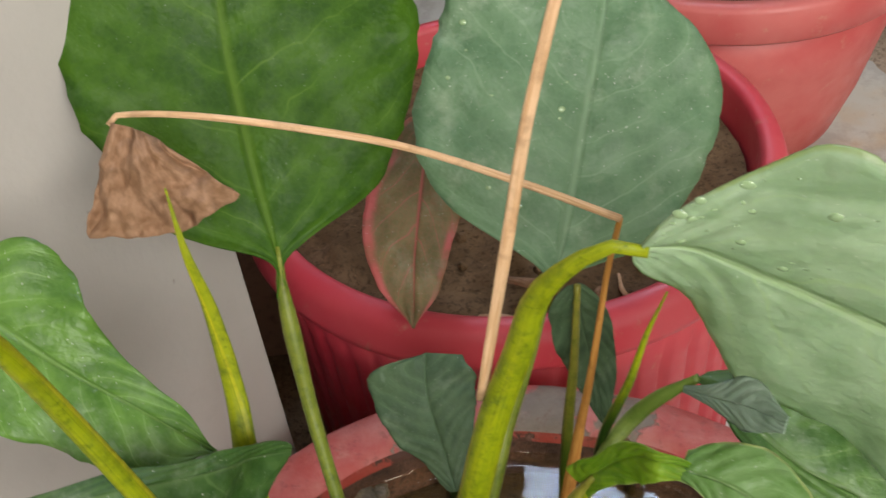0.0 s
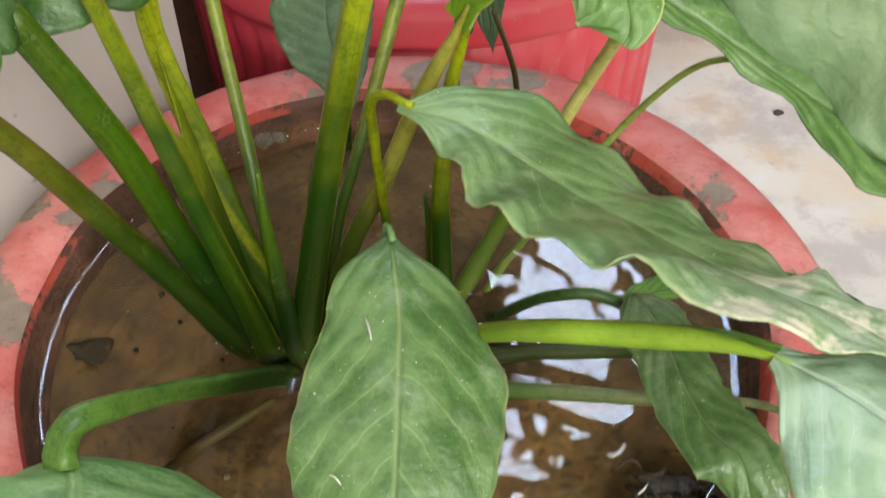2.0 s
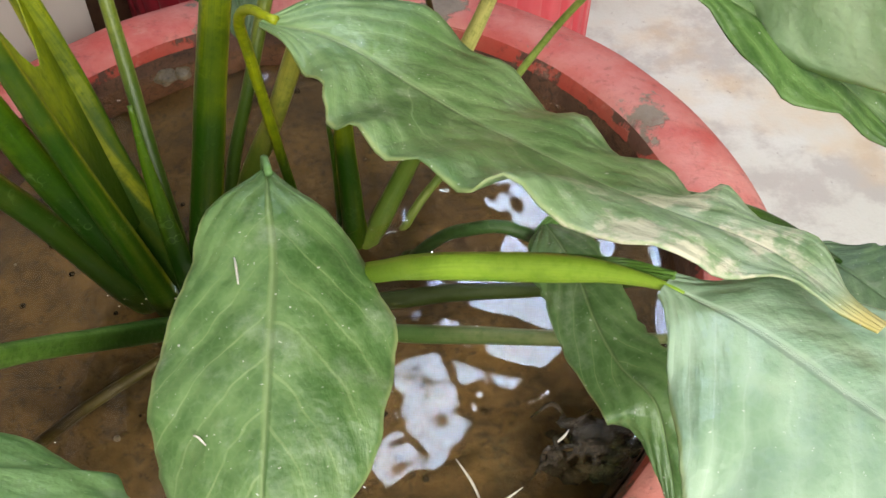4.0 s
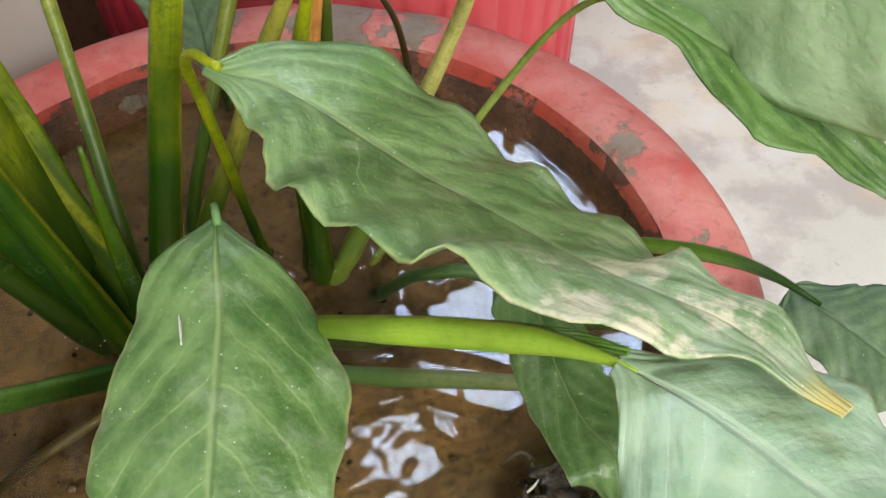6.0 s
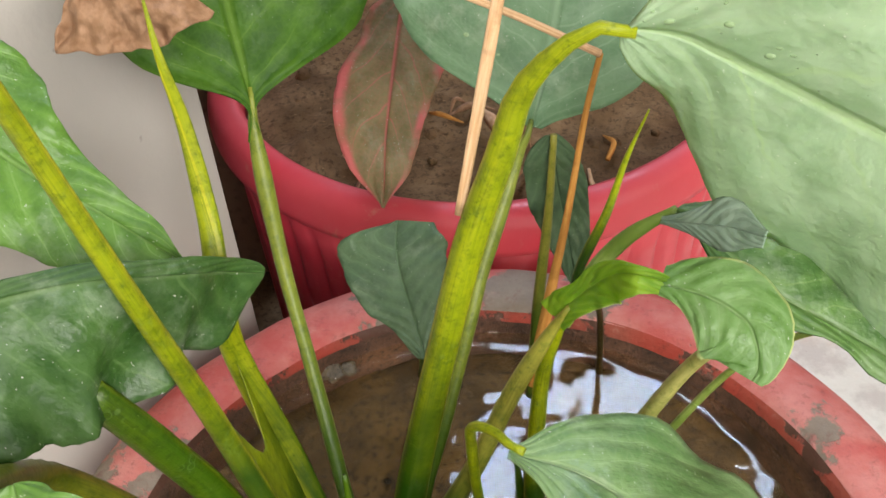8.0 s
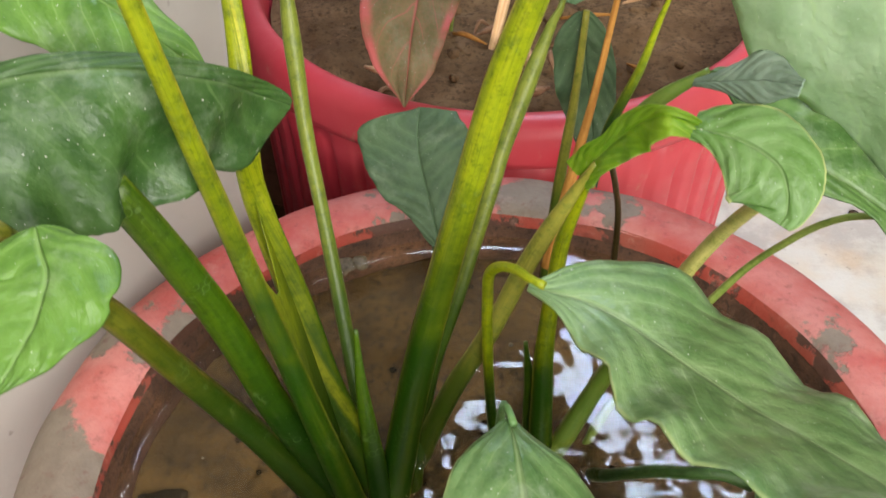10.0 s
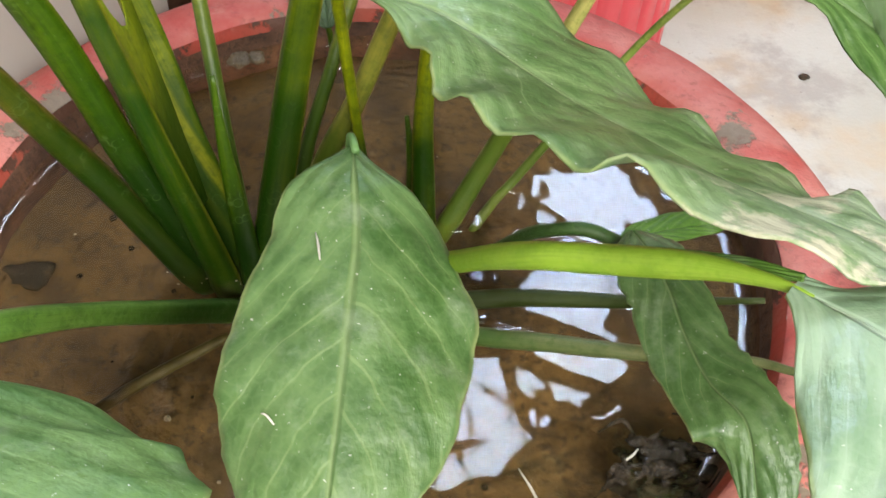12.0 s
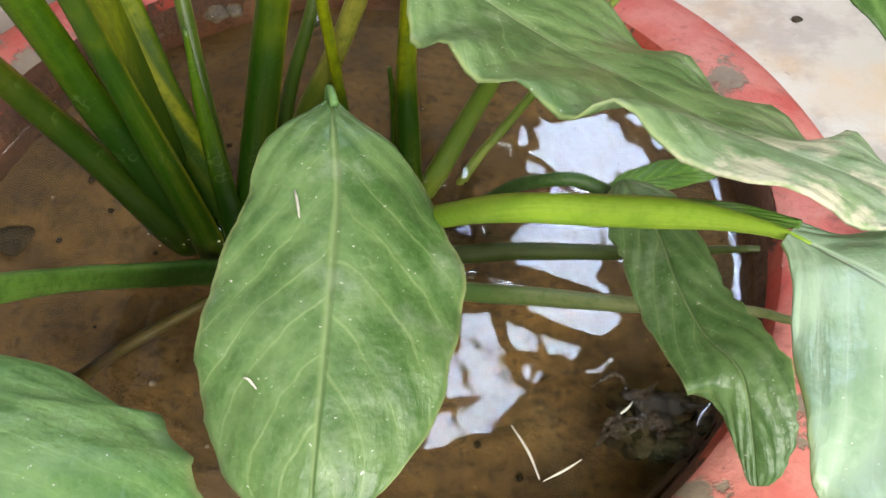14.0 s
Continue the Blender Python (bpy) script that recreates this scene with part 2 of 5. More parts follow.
def concrete_material():
    k = Mat("concrete", 0.7, 0.4)
    c = k.mix(k.ramp(k.noise(6.0, 6.0, 0.6), 0.3, 0.7), (0.475, 0.475, 0.425), (0.565, 0.575, 0.540))
    stain = k.ramp(k.noise(13.0, 7.0, 0.66), 0.46, 0.60)
    c = k.mix(k.math("MULTIPLY", stain, 0.62), c, (0.33, 0.30, 0.28))
    ochre = k.ramp(k.noise(9.0, 4.0), 0.5, 0.68)
    c = k.mix(k.math("MULTIPLY", ochre, 0.5), c, (0.55, 0.40, 0.22))
    c = k.mix(k.math("MULTIPLY", k.ramp(k.noise(130.0, 4.0), 0.66, 0.74), 0.5), c, (0.22, 0.19, 0.17))
    k.color(c)
    k.bump(k.math("ADD", k.noise(300.0, 5.0), k.noise(25.0)), 0.3, 0.001)
    return k.m


def plastic_material(name, base, faded):
    k = Mat(name, 0.42, 0.5)
    c = k.mix(k.ramp(k.noise(12.0, 5.0), 0.3, 0.7), base, faded)
    c = k.mix(k.math("MULTIPLY", k.ramp(k.noise(70.0, 6.0, 0.7), 0.58, 0.75), 0.45), c, (0.5, 0.3, 0.2))
    k.color(c)
    k.rough(k.ramp(k.noise(40.0), 0.3, 0.7, 0.36, 0.6))
    k.bump(k.noise(180.0), 0.15, 0.0006)
    return k.m


def water_material():
    k = Mat("water", 0.0, 0.5)
    k.color((0.92, 0.82, 0.59))
    k.bsdf.inputs["IOR"].default_value = 1.33
    k.bsdf.inputs["Transmission Weight"].default_value = 1.0
    k.bump(k.noise(28.0, 2.0), 0.12, 0.0012)
    return k.m


PALE_EDGE = (0.30, 0.38, 0.14)
GREEN_BROAD = leaf_material("broad_leaf", (0.065, 0.165, 0.018), (0.125, 0.265, 0.035), (0.22, 0.38, 0.10), 0.36, 0.3)
GREEN_DUSTY = leaf_material("dusty_leaf", (0.060, 0.142, 0.034), (0.130, 0.238, 0.074), (0.26, 0.37, 0.15), 0.36, 0.45, edge=PALE_EDGE, spec=0.65)
GREEN_BLEACHED = leaf_material("bleached_leaf", (0.095, 0.190, 0.056), (0.190, 0.305, 0.118), (0.31, 0.42, 0.21), 0.37, 0.55, 11.0, edge=PALE_EDGE, bleach=True, spec=0.65)
# daylight and sky sheen on the big leaf, whitened into its greens
GREEN_DAYLIT = leaf_material("daylit_leaf", (0.300, 0.425, 0.265), (0.450, 0.580, 0.405), (0.45, 0.59, 0.32), 0.34, 0.6, glow=0.36, edge=PALE_EDGE, spec=0.9)
# a silvery sky sheen mixed into the base greens
GREEN_SHEEN = leaf_material("sheen_leaf", (0.225, 0.360, 0.225), (0.345, 0.485, 0.340), (0.45, 0.57, 0.44), 0.36, 0.4, edge=PALE_EDGE, spec=0.9)
GREEN_SOFT = leaf_material("soft_leaf", (0.082, 0.190, 0.046), (0.165, 0.295, 0.090), (0.27, 0.42, 0.16), 0.40, 0.4, edge=PALE_EDGE)
GREEN_RIPE = leaf_material("ripe_leaf", (0.024, 0.078, 0.003), (0.052, 0.132, 0.007), (0.105, 0.200, 0.022), 0.46, 0.08, spec=0.22)
# young yellow-green, brightened for the light coming through the leaf
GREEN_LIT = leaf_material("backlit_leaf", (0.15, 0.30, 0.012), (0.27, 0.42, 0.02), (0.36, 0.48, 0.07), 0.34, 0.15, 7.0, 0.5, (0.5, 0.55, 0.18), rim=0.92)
GREEN_CURL = leaf_material("curled_leaf", (0.105, 0.225, 0.045), (0.205, 0.350, 0.125), (0.29, 0.44, 0.18), 0.30, 0.35, 6.0, 0.35, (0.55, 0.60, 0.25), rim=0.92)
GREEN_SLUMP = leaf_material("slumped_leaf", (0.026, 0.080, 0.012), (0.055, 0.130, 0.025), (0.11, 0.20, 0.06), 0.38, 0.4)
# darker, greyer green that holds the canopy's shade in its colour
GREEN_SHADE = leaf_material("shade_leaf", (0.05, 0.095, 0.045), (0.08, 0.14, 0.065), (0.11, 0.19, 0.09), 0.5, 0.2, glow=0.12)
GREEN_LIMP = leaf_material("limp_leaf", (0.045, 0.112, 0.022), (0.105, 0.205, 0.050), (0.19, 0.30, 0.10), 0.40, 0.35)
GREEN_FADED = leaf_material("faded_leaf", (0.185, 0.270, 0.200), (0.255, 0.345, 0.270), (0.29, 0.38, 0.30), 0.5, 0.2, glow=0.15)
GREEN_BLUE = leaf_material("blue_leaf", (0.09, 0.18, 0.085), (0.14, 0.25, 0.13), (0.22, 0.34, 0.20), 0.45, 0.4)
PINK_LEAF = leaf_material("pink_veined_leaf", (0.15, 0.125, 0.045), (0.24, 0.19, 0.08), (0.58, 0.13, 0.12), 0.5, 0.25, 6.0, 0.3, (0.62, 0.14, 0.13), rim=0.72)
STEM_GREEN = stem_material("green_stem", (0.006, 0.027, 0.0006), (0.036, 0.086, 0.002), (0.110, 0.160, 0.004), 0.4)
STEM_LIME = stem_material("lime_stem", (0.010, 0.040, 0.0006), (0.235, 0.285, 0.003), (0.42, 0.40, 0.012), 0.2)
STEM_BRIGHT = stem_material("bright_stem", (0.18, 0.28, 0.02), (0.22, 0.36, 0.03), (0.30, 0.40, 0.06), 0.15)
STEM_OLIVE = stem_material("olive_stem", (0.012, 0.034, 0.001), (0.100, 0.110, 0.006), (0.17, 0.130, 0.016), 0.2)
STEM_GOLD = stem_material("gold_stem", (0.045, 0.075, 0.006), (0.235, 0.225, 0.030), (0.36, 0.31, 0.06), 0.1)
STEM_PALE = stem_material("pale_stem", (0.10, 0.15, 0.02), (0.25, 0.33, 0.07), (0.35, 0.39, 0.12), 0.1)
STEM_BUTTER = stem_material("butter_stem", (0.085, 0.135, 0.015), (0.46, 0.43, 0.13), (0.55, 0.50, 0.20), 0.1)
STEM_REED = stem_material("reed_stem", (0.026, 0.058, 0.003), (0.165, 0.205, 0.022), (0.29, 0.28, 0.06), 0.2)
STEM_NECK = stem_material("neck_stem", (0.012, 0.042, 0.003), (0.068, 0.140, 0.020), (0.11, 0.19, 0.04), 0.2)
STEM_SAGE = stem_material("sage_stem", (0.06, 0.13, 0.03), (0.12, 0.24, 0.085), (0.18, 0.30, 0.12), 0.2)
STEM_MUDDY = stem_material("muddy_stem", (0.040, 0.026, 0.008), (0.060, 0.050, 0.014), (0.08, 0.06, 0.02), 0.1)
STEM_DARK = stem_material("dark_stem", (0.022, 0.05, 0.012), (0.045, 0.10, 0.025), (0.08, 0.13, 0.05), 0.2)
STEM_SUNK = stem_material("sunken_stem", (0.022, 0.030, 0.006), (0.040, 0.060, 0.014), (0.06, 0.07, 0.02), 0.1)
STEM_DULL = stem_material("dull_stem", (0.050, 0.095, 0.022), (0.16, 0.185, 0.075), (0.27, 0.24, 0.13), 0.1)
STRAW = dry_material("straw", (0.54, 0.31, 0.15), (0.74, 0.50, 0.31))
RUST_STEM = dry_material("rust_stem", (0.40, 0.16, 0.03), (0.55, 0.27, 0.06))
PALE_BITS = dry_material("pale_bits", (0.62, 0.58, 0.50), (0.80, 0.77, 0.70))
DRY_LEAF = dry_material("dry_leaf", (0.20, 0.105, 0.052), (0.34, 0.20, 0.120))
RED_CLAY = paint_material("painted_clay", (0.46, 0.075, 0.060), (0.58, 0.235, 0.20), (0.27, 0.25, 0.19), 0.565, chips=(((-0.155, 0.145, 0.252), 0.020), ((-0.168, 0.166, 0.252), 0.016), ((0.019, 0.305, 0.252), 0.020), ((0.136, 0.222, 0.250), 0.009)))
RED_LIP = paint_material("inner_lip_paint", (0.40, 0.050, 0.032), (0.34, 0.085, 0.055), (0.10, 0.060, 0.040), 0.50)
WET_CLAY = earth_material("wet_clay", (0.045, 0.020, 0.010), (0.16, 0.075, 0.04), 0.55, 45.0)
POND_MUD = earth_material("pond_mud", (0.044, 0.023, 0.004), (0.116, 0.066, 0.015), 0.85, 34.0)
DRY_SOIL = earth_material("dry_soil", (0.105, 0.060, 0.027), (0.235, 0.150, 0.080), 0.95, 32.0, 0.2)
FAR_BROWN = earth_material("far_brown", (0.20, 0.145, 0.100), (0.36, 0.285, 0.215), 0.95, 26.0, 0.1)
SLUDGE = earth_material("sludge", (0.014, 0.011, 0.006), (0.060, 0.042, 0.022), 0.12, 110.0, 0.7)
STONE = earth_material("stone", (0.12, 0.10, 0.07), (0.26, 0.22, 0.17), 0.6, 90.0)
RED_PLASTIC = plastic_material("red_plastic", (0.52, 0.030, 0.050), (0.58, 0.068, 0.085))
FADED_PLASTIC = plastic_material("faded_plastic", (0.43, 0.060, 0.058), (0.52, 0.135, 0.120))
WHITE_WALL = plaster_material("white_plaster", (0.47, 0.44, 0.41), (0.41, 0.385, 0.355))
# plaster of the unseen shell, dark so that the water mirrors little of it
ROOM_WALL = plaster_material("room_plaster", (0.27, 0.235, 0.20), (0.22, 0.19, 0.16), 0.1)
GAP_BROWN = dry_material("gap_brown", (0.20, 0.11, 0.065), (0.30, 0.18, 0.115))
CONCRETE = concrete_material()
DRAIN_METAL = plaster_material("drain_cover", (0.27, 0.21, 0.18), (0.19, 0.15, 0.13), 0.3)
HOLE = earth_material("hole", (0.01, 0.008, 0.007), (0.02, 0.016, 0.013))
WATER = water_material()
DROP = Mat("water_drop", 0.02, 0.5).m
DROP.node_tree.nodes["Principled BSDF"].inputs["Base Color"].default_value = (0.27, 0.38, 0.20, 1)

# ---- builders ----
POT, LEVEL = (0.0007, 0.155), 0.237  # middle of the pot, height of its water


def thing(name, label, category, place=(0, 0, 0), group="", kind=""):
    ob = new(name)
    ob.location = place
    ob.empty_display_size = 0.02
    return tagged(ob, label, category, group, kind)


def part(name, bm, material, parent=None, label="", smooth=True):
    me = bpy.data.meshes.new(name)
    bm.normal_update()
    bm.to_mesh(me)
    bm.free()
    me.materials.append(material)
    if smooth:
        me.shade_smooth()
    ob = new(name, me)
    if parent:
        ob.parent = parent
        ob.matrix_parent_inverse = Matrix.Translation(parent.location).inverted()
    if label:
        tagged(ob, label)
    return ob


def glide(points, count):
    """A smooth line through points: count places, evenly spread along it."""
    pts = [Vector(p) for p in points]
    pts = [pts[0] * 2 - pts[1], *pts, pts[-1] * 2 - pts[-2]]
    dense = []
    for a, b, c, d in zip(pts, pts[1:], pts[2:], pts[3:]):
        for i in range(12):
            t = i / 12
            dense.append(0.5 * (2 * b + (c - a) * t + (2 * a - 5 * b + 4 * c - d) * t * t + (3 * b - a - 3 * c + d) * t ** 3))
    dense.append(pts[-2])
    way = [0.0]
    for p, q in zip(dense, dense[1:]):
        way.append(way[-1] + (q - p).length)
    out = []
    for i in range(count):
        s = way[-1] * i / (count - 1)
        j = max(1, next((n for n, w in enumerate(way) if w >= s), len(way) - 1))
        f = (s - way[j - 1]) / max(1e-9, way[j] - way[j - 1])
        out.append(dense[j - 1].lerp(dense[j], min(1.0, f)))
    return out


def spread(values, count):
    """Evenly spread values, eased between."""
    out = []
    for i in range(count):
        s = (len(values) - 1) * i / (count - 1)
        j = min(int(s), len(values) - 2)
        a, b = values[max(j - 1, 0)], values[j]
        c, d = values[j + 1], values[min(j + 2, len(values) - 1)]
        t = s - j
        out.append(max(0.0, 0.5 * (2 * b + (c - a) * t + (2 * a - 5 * b + 4 * c - d) * t * t + (3 * b - a - 3 * c + d) * t ** 3)))
    return out


def blade(mid, near, far, face, material, parent, seed, fold=0.12, curl=-0.15, wave=0.0016, waves=4.0, ridges=15.0, rough=0.0012,
          name="leaf", label="", nu=72, nv=28, thick=0.0006, relief=0.00026, base=0.1, tip=0.0, ragged=0.02, face2=None):
    """A leaf blade along its midrib, with half widths to both sides: folded at the rib, wavy at the rim, ridged by its veins."""
    rnd = random.Random(seed)
    ph = [rnd.uniform(0, 6.28) for _ in range(4)]
    fine = 8 * nu
    line, wa, wb = glide(mid, fine + 1), spread(near, fine + 1), spread(far, fine + 1)
    face = Vector(face).normalized()
    last_face = Vector(face2).normalized() if face2 else face
    bm = bmesh.new()
    layer = bm.loops.layers.uv.new("UVMap")
    top, under, place = [], [], {}
    for n in range(nu):
        u = n / (nu - 1)
        u -= 0.13 * math.sin(6.28319 * u)  # closer rows at both ends
        i = round(u * fine)
        p = line[i]
        tan = (line[min(i + 9, fine)] - line[max(i - 9, 0)]).normalized()
        aim = face.lerp(last_face, u)
        up = (aim - tan * aim.dot(tan)).normalized()
        ease = math.sqrt(max(0.0, 1 - (1 - min(1.0, u / base)) ** 2)) if base else 1.0
        if tip:
            ease *= math.sqrt(max(0.0, 1 - (1 - min(1.0, (1 - u) / tip)) ** 2))
        side = tan.cross(up)
        rows = ([], [])
        for j in range(nv + 1):
            v = 2 * j / nv - 1
            w = (wa[i] if v > 0 else wb[i]) * ease + 0.0012 * (1 - ease)
            a = abs(v)
            jag = 1 + ragged * a ** 3 * noise.noise(Vector((u * 46, v * 3, seed + 0.5))) + 0.04 * noise.noise(Vector((u * 14 + ph[0], v * 2, seed))) * a
            h = w * (a * math.sin(fold) + curl * a * a)
            h += wave * a * a * math.sin(6.283 * waves * u + (ph[1] if v > 0 else ph[2])) * min(1.0, w / 0.012)
            lane = ridges * (u - 0.26 * a) + 0.8 * noise.noise(Vector((u * 7, v * 2.2, seed + 4.0))) + (0.4 if v > 0 else 0.0)
            h += relief * (1 - 2 * abs(math.sin(math.pi * lane)) ** 0.7) * -1 * min(1, a * 4) * (1 - a ** 6) * (0.75 + 0.5 * noise.noise(Vector((u * 11, v * 5, seed + 8.0))))
            h -= 0.0004 * math.exp(-(a / 0.07) ** 2)
            q = p + side * (w * v * jag * math.cos(fold)) + up * h
            q += up * rough * noise.noise(q * 42 + Vector((seed, 0, 0)))
            rows[0].append(bm.verts.new(q))
            rows[1].append(bm.verts.new(q - up * thick))
            place[rows[0][-1]] = place[rows[1][-1]] = (u, (v + 1) / 2)
        top.append(rows[0])
        under.append(rows[1])
    for i in range(nu - 1):
        for j in range(nv):
            bm.faces.new((top[i][j], top[i + 1][j], top[i + 1][j + 1], top[i][j + 1]))
            bm.faces.new((under[i][j], under[i][j + 1], under[i + 1][j + 1], under[i + 1][j]))
        for j in (0, nv):
            quad = (top[i][j], under[i][j], under[i + 1][j], top[i + 1][j])
            bm.faces.new(quad if j == 0 else quad[::-1])
    for i in (0, nu - 1):
        for j in range(nv):
            quad = (top[i][j], top[i][j + 1], under[i][j + 1], under[i][j])
            bm.faces.new(quad if i == 0 else quad[::-1])
    for f in bm.faces:
        for lp in f.loops:
            lp[layer].uv = place[lp.vert]
    return part(name, bm, material, parent, label)


def crumpled(top, bottom, face, material, parent, seed, label, rows=46, cols=70, thick=0.0008):
    """A dead leaf hanging like a shut fan: pleated from a narrow top to a wide ragged foot."""
    one, two = glide(top, cols), glide(bottom, cols)
    face = Vector(face).normalized()
    bm = bmesh.new()
    layer = bm.loops.layers.uv.new("UVMap")
    grids, place = ([], []), {}
    for i in range(rows):
        g = i / (rows - 1)
        lines = ([], [])
        for j in range(cols):
            f = j / (cols - 1)
            long = 1 + 0.05 * noise.noise(Vector((f * 9, 2, seed)))
            p = one[j].lerp(two[j], g * long)
            swell = math.sin(math.pi * f) * (0.3 + 0.7 * math.sin(math.pi * min(1.0, g * 1.15)))
            ply = abs(math.sin(math.pi * (3.2 * f + 0.6 * noise.noise(Vector((f * 3, g * 2, seed))))))
            h = 0.0060 * swell + 0.0042 * (0.25 + g) * (ply - 0.5)
            h += 0.0042 * noise.noise(p * 130 + Vector((seed, 0, 0))) + 0.0018 * noise.noise(p * 380)
            q = p + face * h
            lines[0].append(bm.verts.new(q))
            lines[1].append(bm.verts.new(q - face * thick))
            place[lines[0][-1]] = place[lines[1][-1]] = (g, f)
        grids[0].append(lines[0])
        grids[1].append(lines[1])
    front, rear = grids
    for i in range(rows - 1):
        for j in range(cols - 1):
            bm.faces.new((front[i][j], front[i + 1][j], front[i + 1][j + 1], front[i][j + 1]))
            bm.faces.new((rear[i][j], rear[i][j + 1], rear[i + 1][j + 1], rear[i + 1][j]))
        for j in (0, cols - 1):
            bm.faces.new((front[i][j], rear[i][j], rear[i + 1][j], front[i + 1][j]))
    for i in (0, rows - 1):
        for j in range(cols - 1):
            bm.faces.new((front[i][j], front[i][j + 1], rear[i][j + 1], rear[i][j]))
    bmesh.ops.recalc_face_normals(bm, faces=bm.faces[:])
    for fc in bm.faces:
        for lp in fc.loops:
            lp[layer].uv = place[lp.vert]
    return part("dead_leaf", bm, material, parent, label)


FEET = []


def stalk(points, radii, material, parent, name="petiole", label="", flat=1.0, groove=0.0, sides=14, steps=34, seed=0, twist=0.0):
    """A stem along points, with a radius at each end (or more): round or flattened, with a groove down its face."""
    line, rad = glide(points, steps), spread(radii, steps)
    for p, q, r in zip(line, line[1:], rad):
        if (p.z - LEVEL) * (q.z - LEVEL) < 0:
            FEET.append((p.x - POT[0], p.y - POT[1], r))
    bm = bmesh.new()
    layer = bm.loops.layers.uv.new("UVMap")
    rings, place = [], {}
    for i, p in enumerate(line):
        tan = (line[min(i + 1, steps - 1)] - line[max(i - 1, 0)]).normalized()
        out = Vector((0.1, -0.8, 0.6))
        out = (out - tan * out.dot(tan)).normalized()
        side = tan.cross(out)
        ring = []
        for j in range(sides):
            a = 6.283 * j / sides + twist * i / steps
            r = rad[i] * (1 + 0.06 * noise.noise(Vector((i * 0.22, math.cos(a), seed))))
            r *= 1 - groove * math.exp(-((math.cos(a - 1.9) - 1) / 0.12) ** 2)
            ring.append(bm.verts.new(p + side * (r * math.cos(a)) + out * (r * flat * math.sin(a))))
            place[ring[-1]] = (i / (steps - 1), j / sides)
        rings.append(ring)
    for i in range(steps - 1):
        for j in range(sides):
            bm.faces.new((rings[i][j], rings[i][(j + 1) % sides], rings[i + 1][(j + 1) % sides], rings[i + 1][j]))
    bm.faces.new(rings[0][::-1])
    bm.faces.new(rings[-1])
    for f in bm.faces:
        for lp in f.loops:
            lp[layer].uv = place[lp.vert]
    return part(name, bm, material, parent, label)


def web(left, right, material, parent, rows=26, cols=10, thick=0.0013, sag=0.0016):
    """The winged sheath that joins two stems: a thin skin from one to the other, notched at its top."""
    one, two = glide(left, rows), glide(right, rows)
    back = Vector((-0.1, 0.8, -0.6)).normalized()
    bm = bmesh.new()
    layer = bm.loops.layers.uv.new("UVMap")
    place, faces = {}, []
    for lay in (0, 1):
        grid = []
        for i in range(rows):
            line = []
            for j in range(cols):
                f = j / (cols - 1)
                arch = math.sin(math.pi * f)
                g = i / (rows - 1)
                k = (g + 0.36 * arch * (1 - g)) * (rows - 1)
                n = min(int(k), rows - 2)
                a, b = one[n].lerp(one[n + 1], k - n), two[n].lerp(two[n + 1], k - n)
                p = a.lerp(b, f) + back * (sag * arch + thick * lay + 0.0005 * math.sin(f * 14 + g * 3))
                line.append(bm.verts.new(p))
                place[line[-1]] = (0.40 + 0.45 * g, 0.19 + 0.12 * f)
            grid.append(line)
        faces.append(grid)
    front, rear = faces
    for i in range(rows - 1):
        for j in range(cols - 1):
            bm.faces.new((front[i][j], front[i + 1][j], front[i + 1][j + 1], front[i][j + 1]))
            bm.faces.new((rear[i][j], rear[i][j + 1], rear[i + 1][j + 1], rear[i + 1][j]))
    for j in range(cols - 1):
        bm.faces.new((front[0][j], front[0][j + 1], rear[0][j + 1], rear[0][j]))
        bm.faces.new((front[-1][j], rear[-1][j], rear[-1][j + 1], front[-1][j + 1]))
    for i in range(rows - 1):
        bm.faces.new((front[i][0], rear[i][0], rear[i + 1][0], front[i + 1][0]))
        bm.faces.new((front[i][-1], front[i + 1][-1], rear[i + 1][-1], rear[i][-1]))
    for f in bm.faces:
        for lp in f.loops:
            lp[layer].uv = place[lp.vert]
    return part("leaf_sheath", bm, material, parent, "thin yellow-green sheath between two stems")


def lathe(profile, centre, segments=112, wobble=0.0, seed=0, flute=None, closed=False):
    """A turned form: (radius, height) turned about centre. flute: (how many, depth, top height)."""
    bm = bmesh.new()
    rings = []
    for r, z in profile:
        ring = []
        for k in range(segments):
            a = 6.283185 * k / segments
            rr = r + wobble * noise.noise(Vector((math.cos(a) * 3, math.sin(a) * 3, z * 30 + seed)))
            if flute and z < flute[2]:
                rr -= flute[1] * max(0.0, math.cos(a * flute[0])) ** 3
            zz = z + 0.7 * wobble * noise.noise(Vector((math.cos(a) * 5, math.sin(a) * 5, r * 40 + seed + 9)))
            ring.append(bm.verts.new((centre[0] + rr * math.cos(a), centre[1] + rr * math.sin(a), zz)))
        rings.append(ring)
    for a, b in zip(rings, rings[1:]):
        for k in range(segments):
            bm.faces.new((a[k], a[(k + 1) % segments], b[(k + 1) % segments], b[k]))
    if closed:
        bm.faces.new(rings[-1])
        bm.faces.new(rings[0][::-1])
    bmesh.ops.recalc_face_normals(bm, faces=bm.faces[:])
    return bm


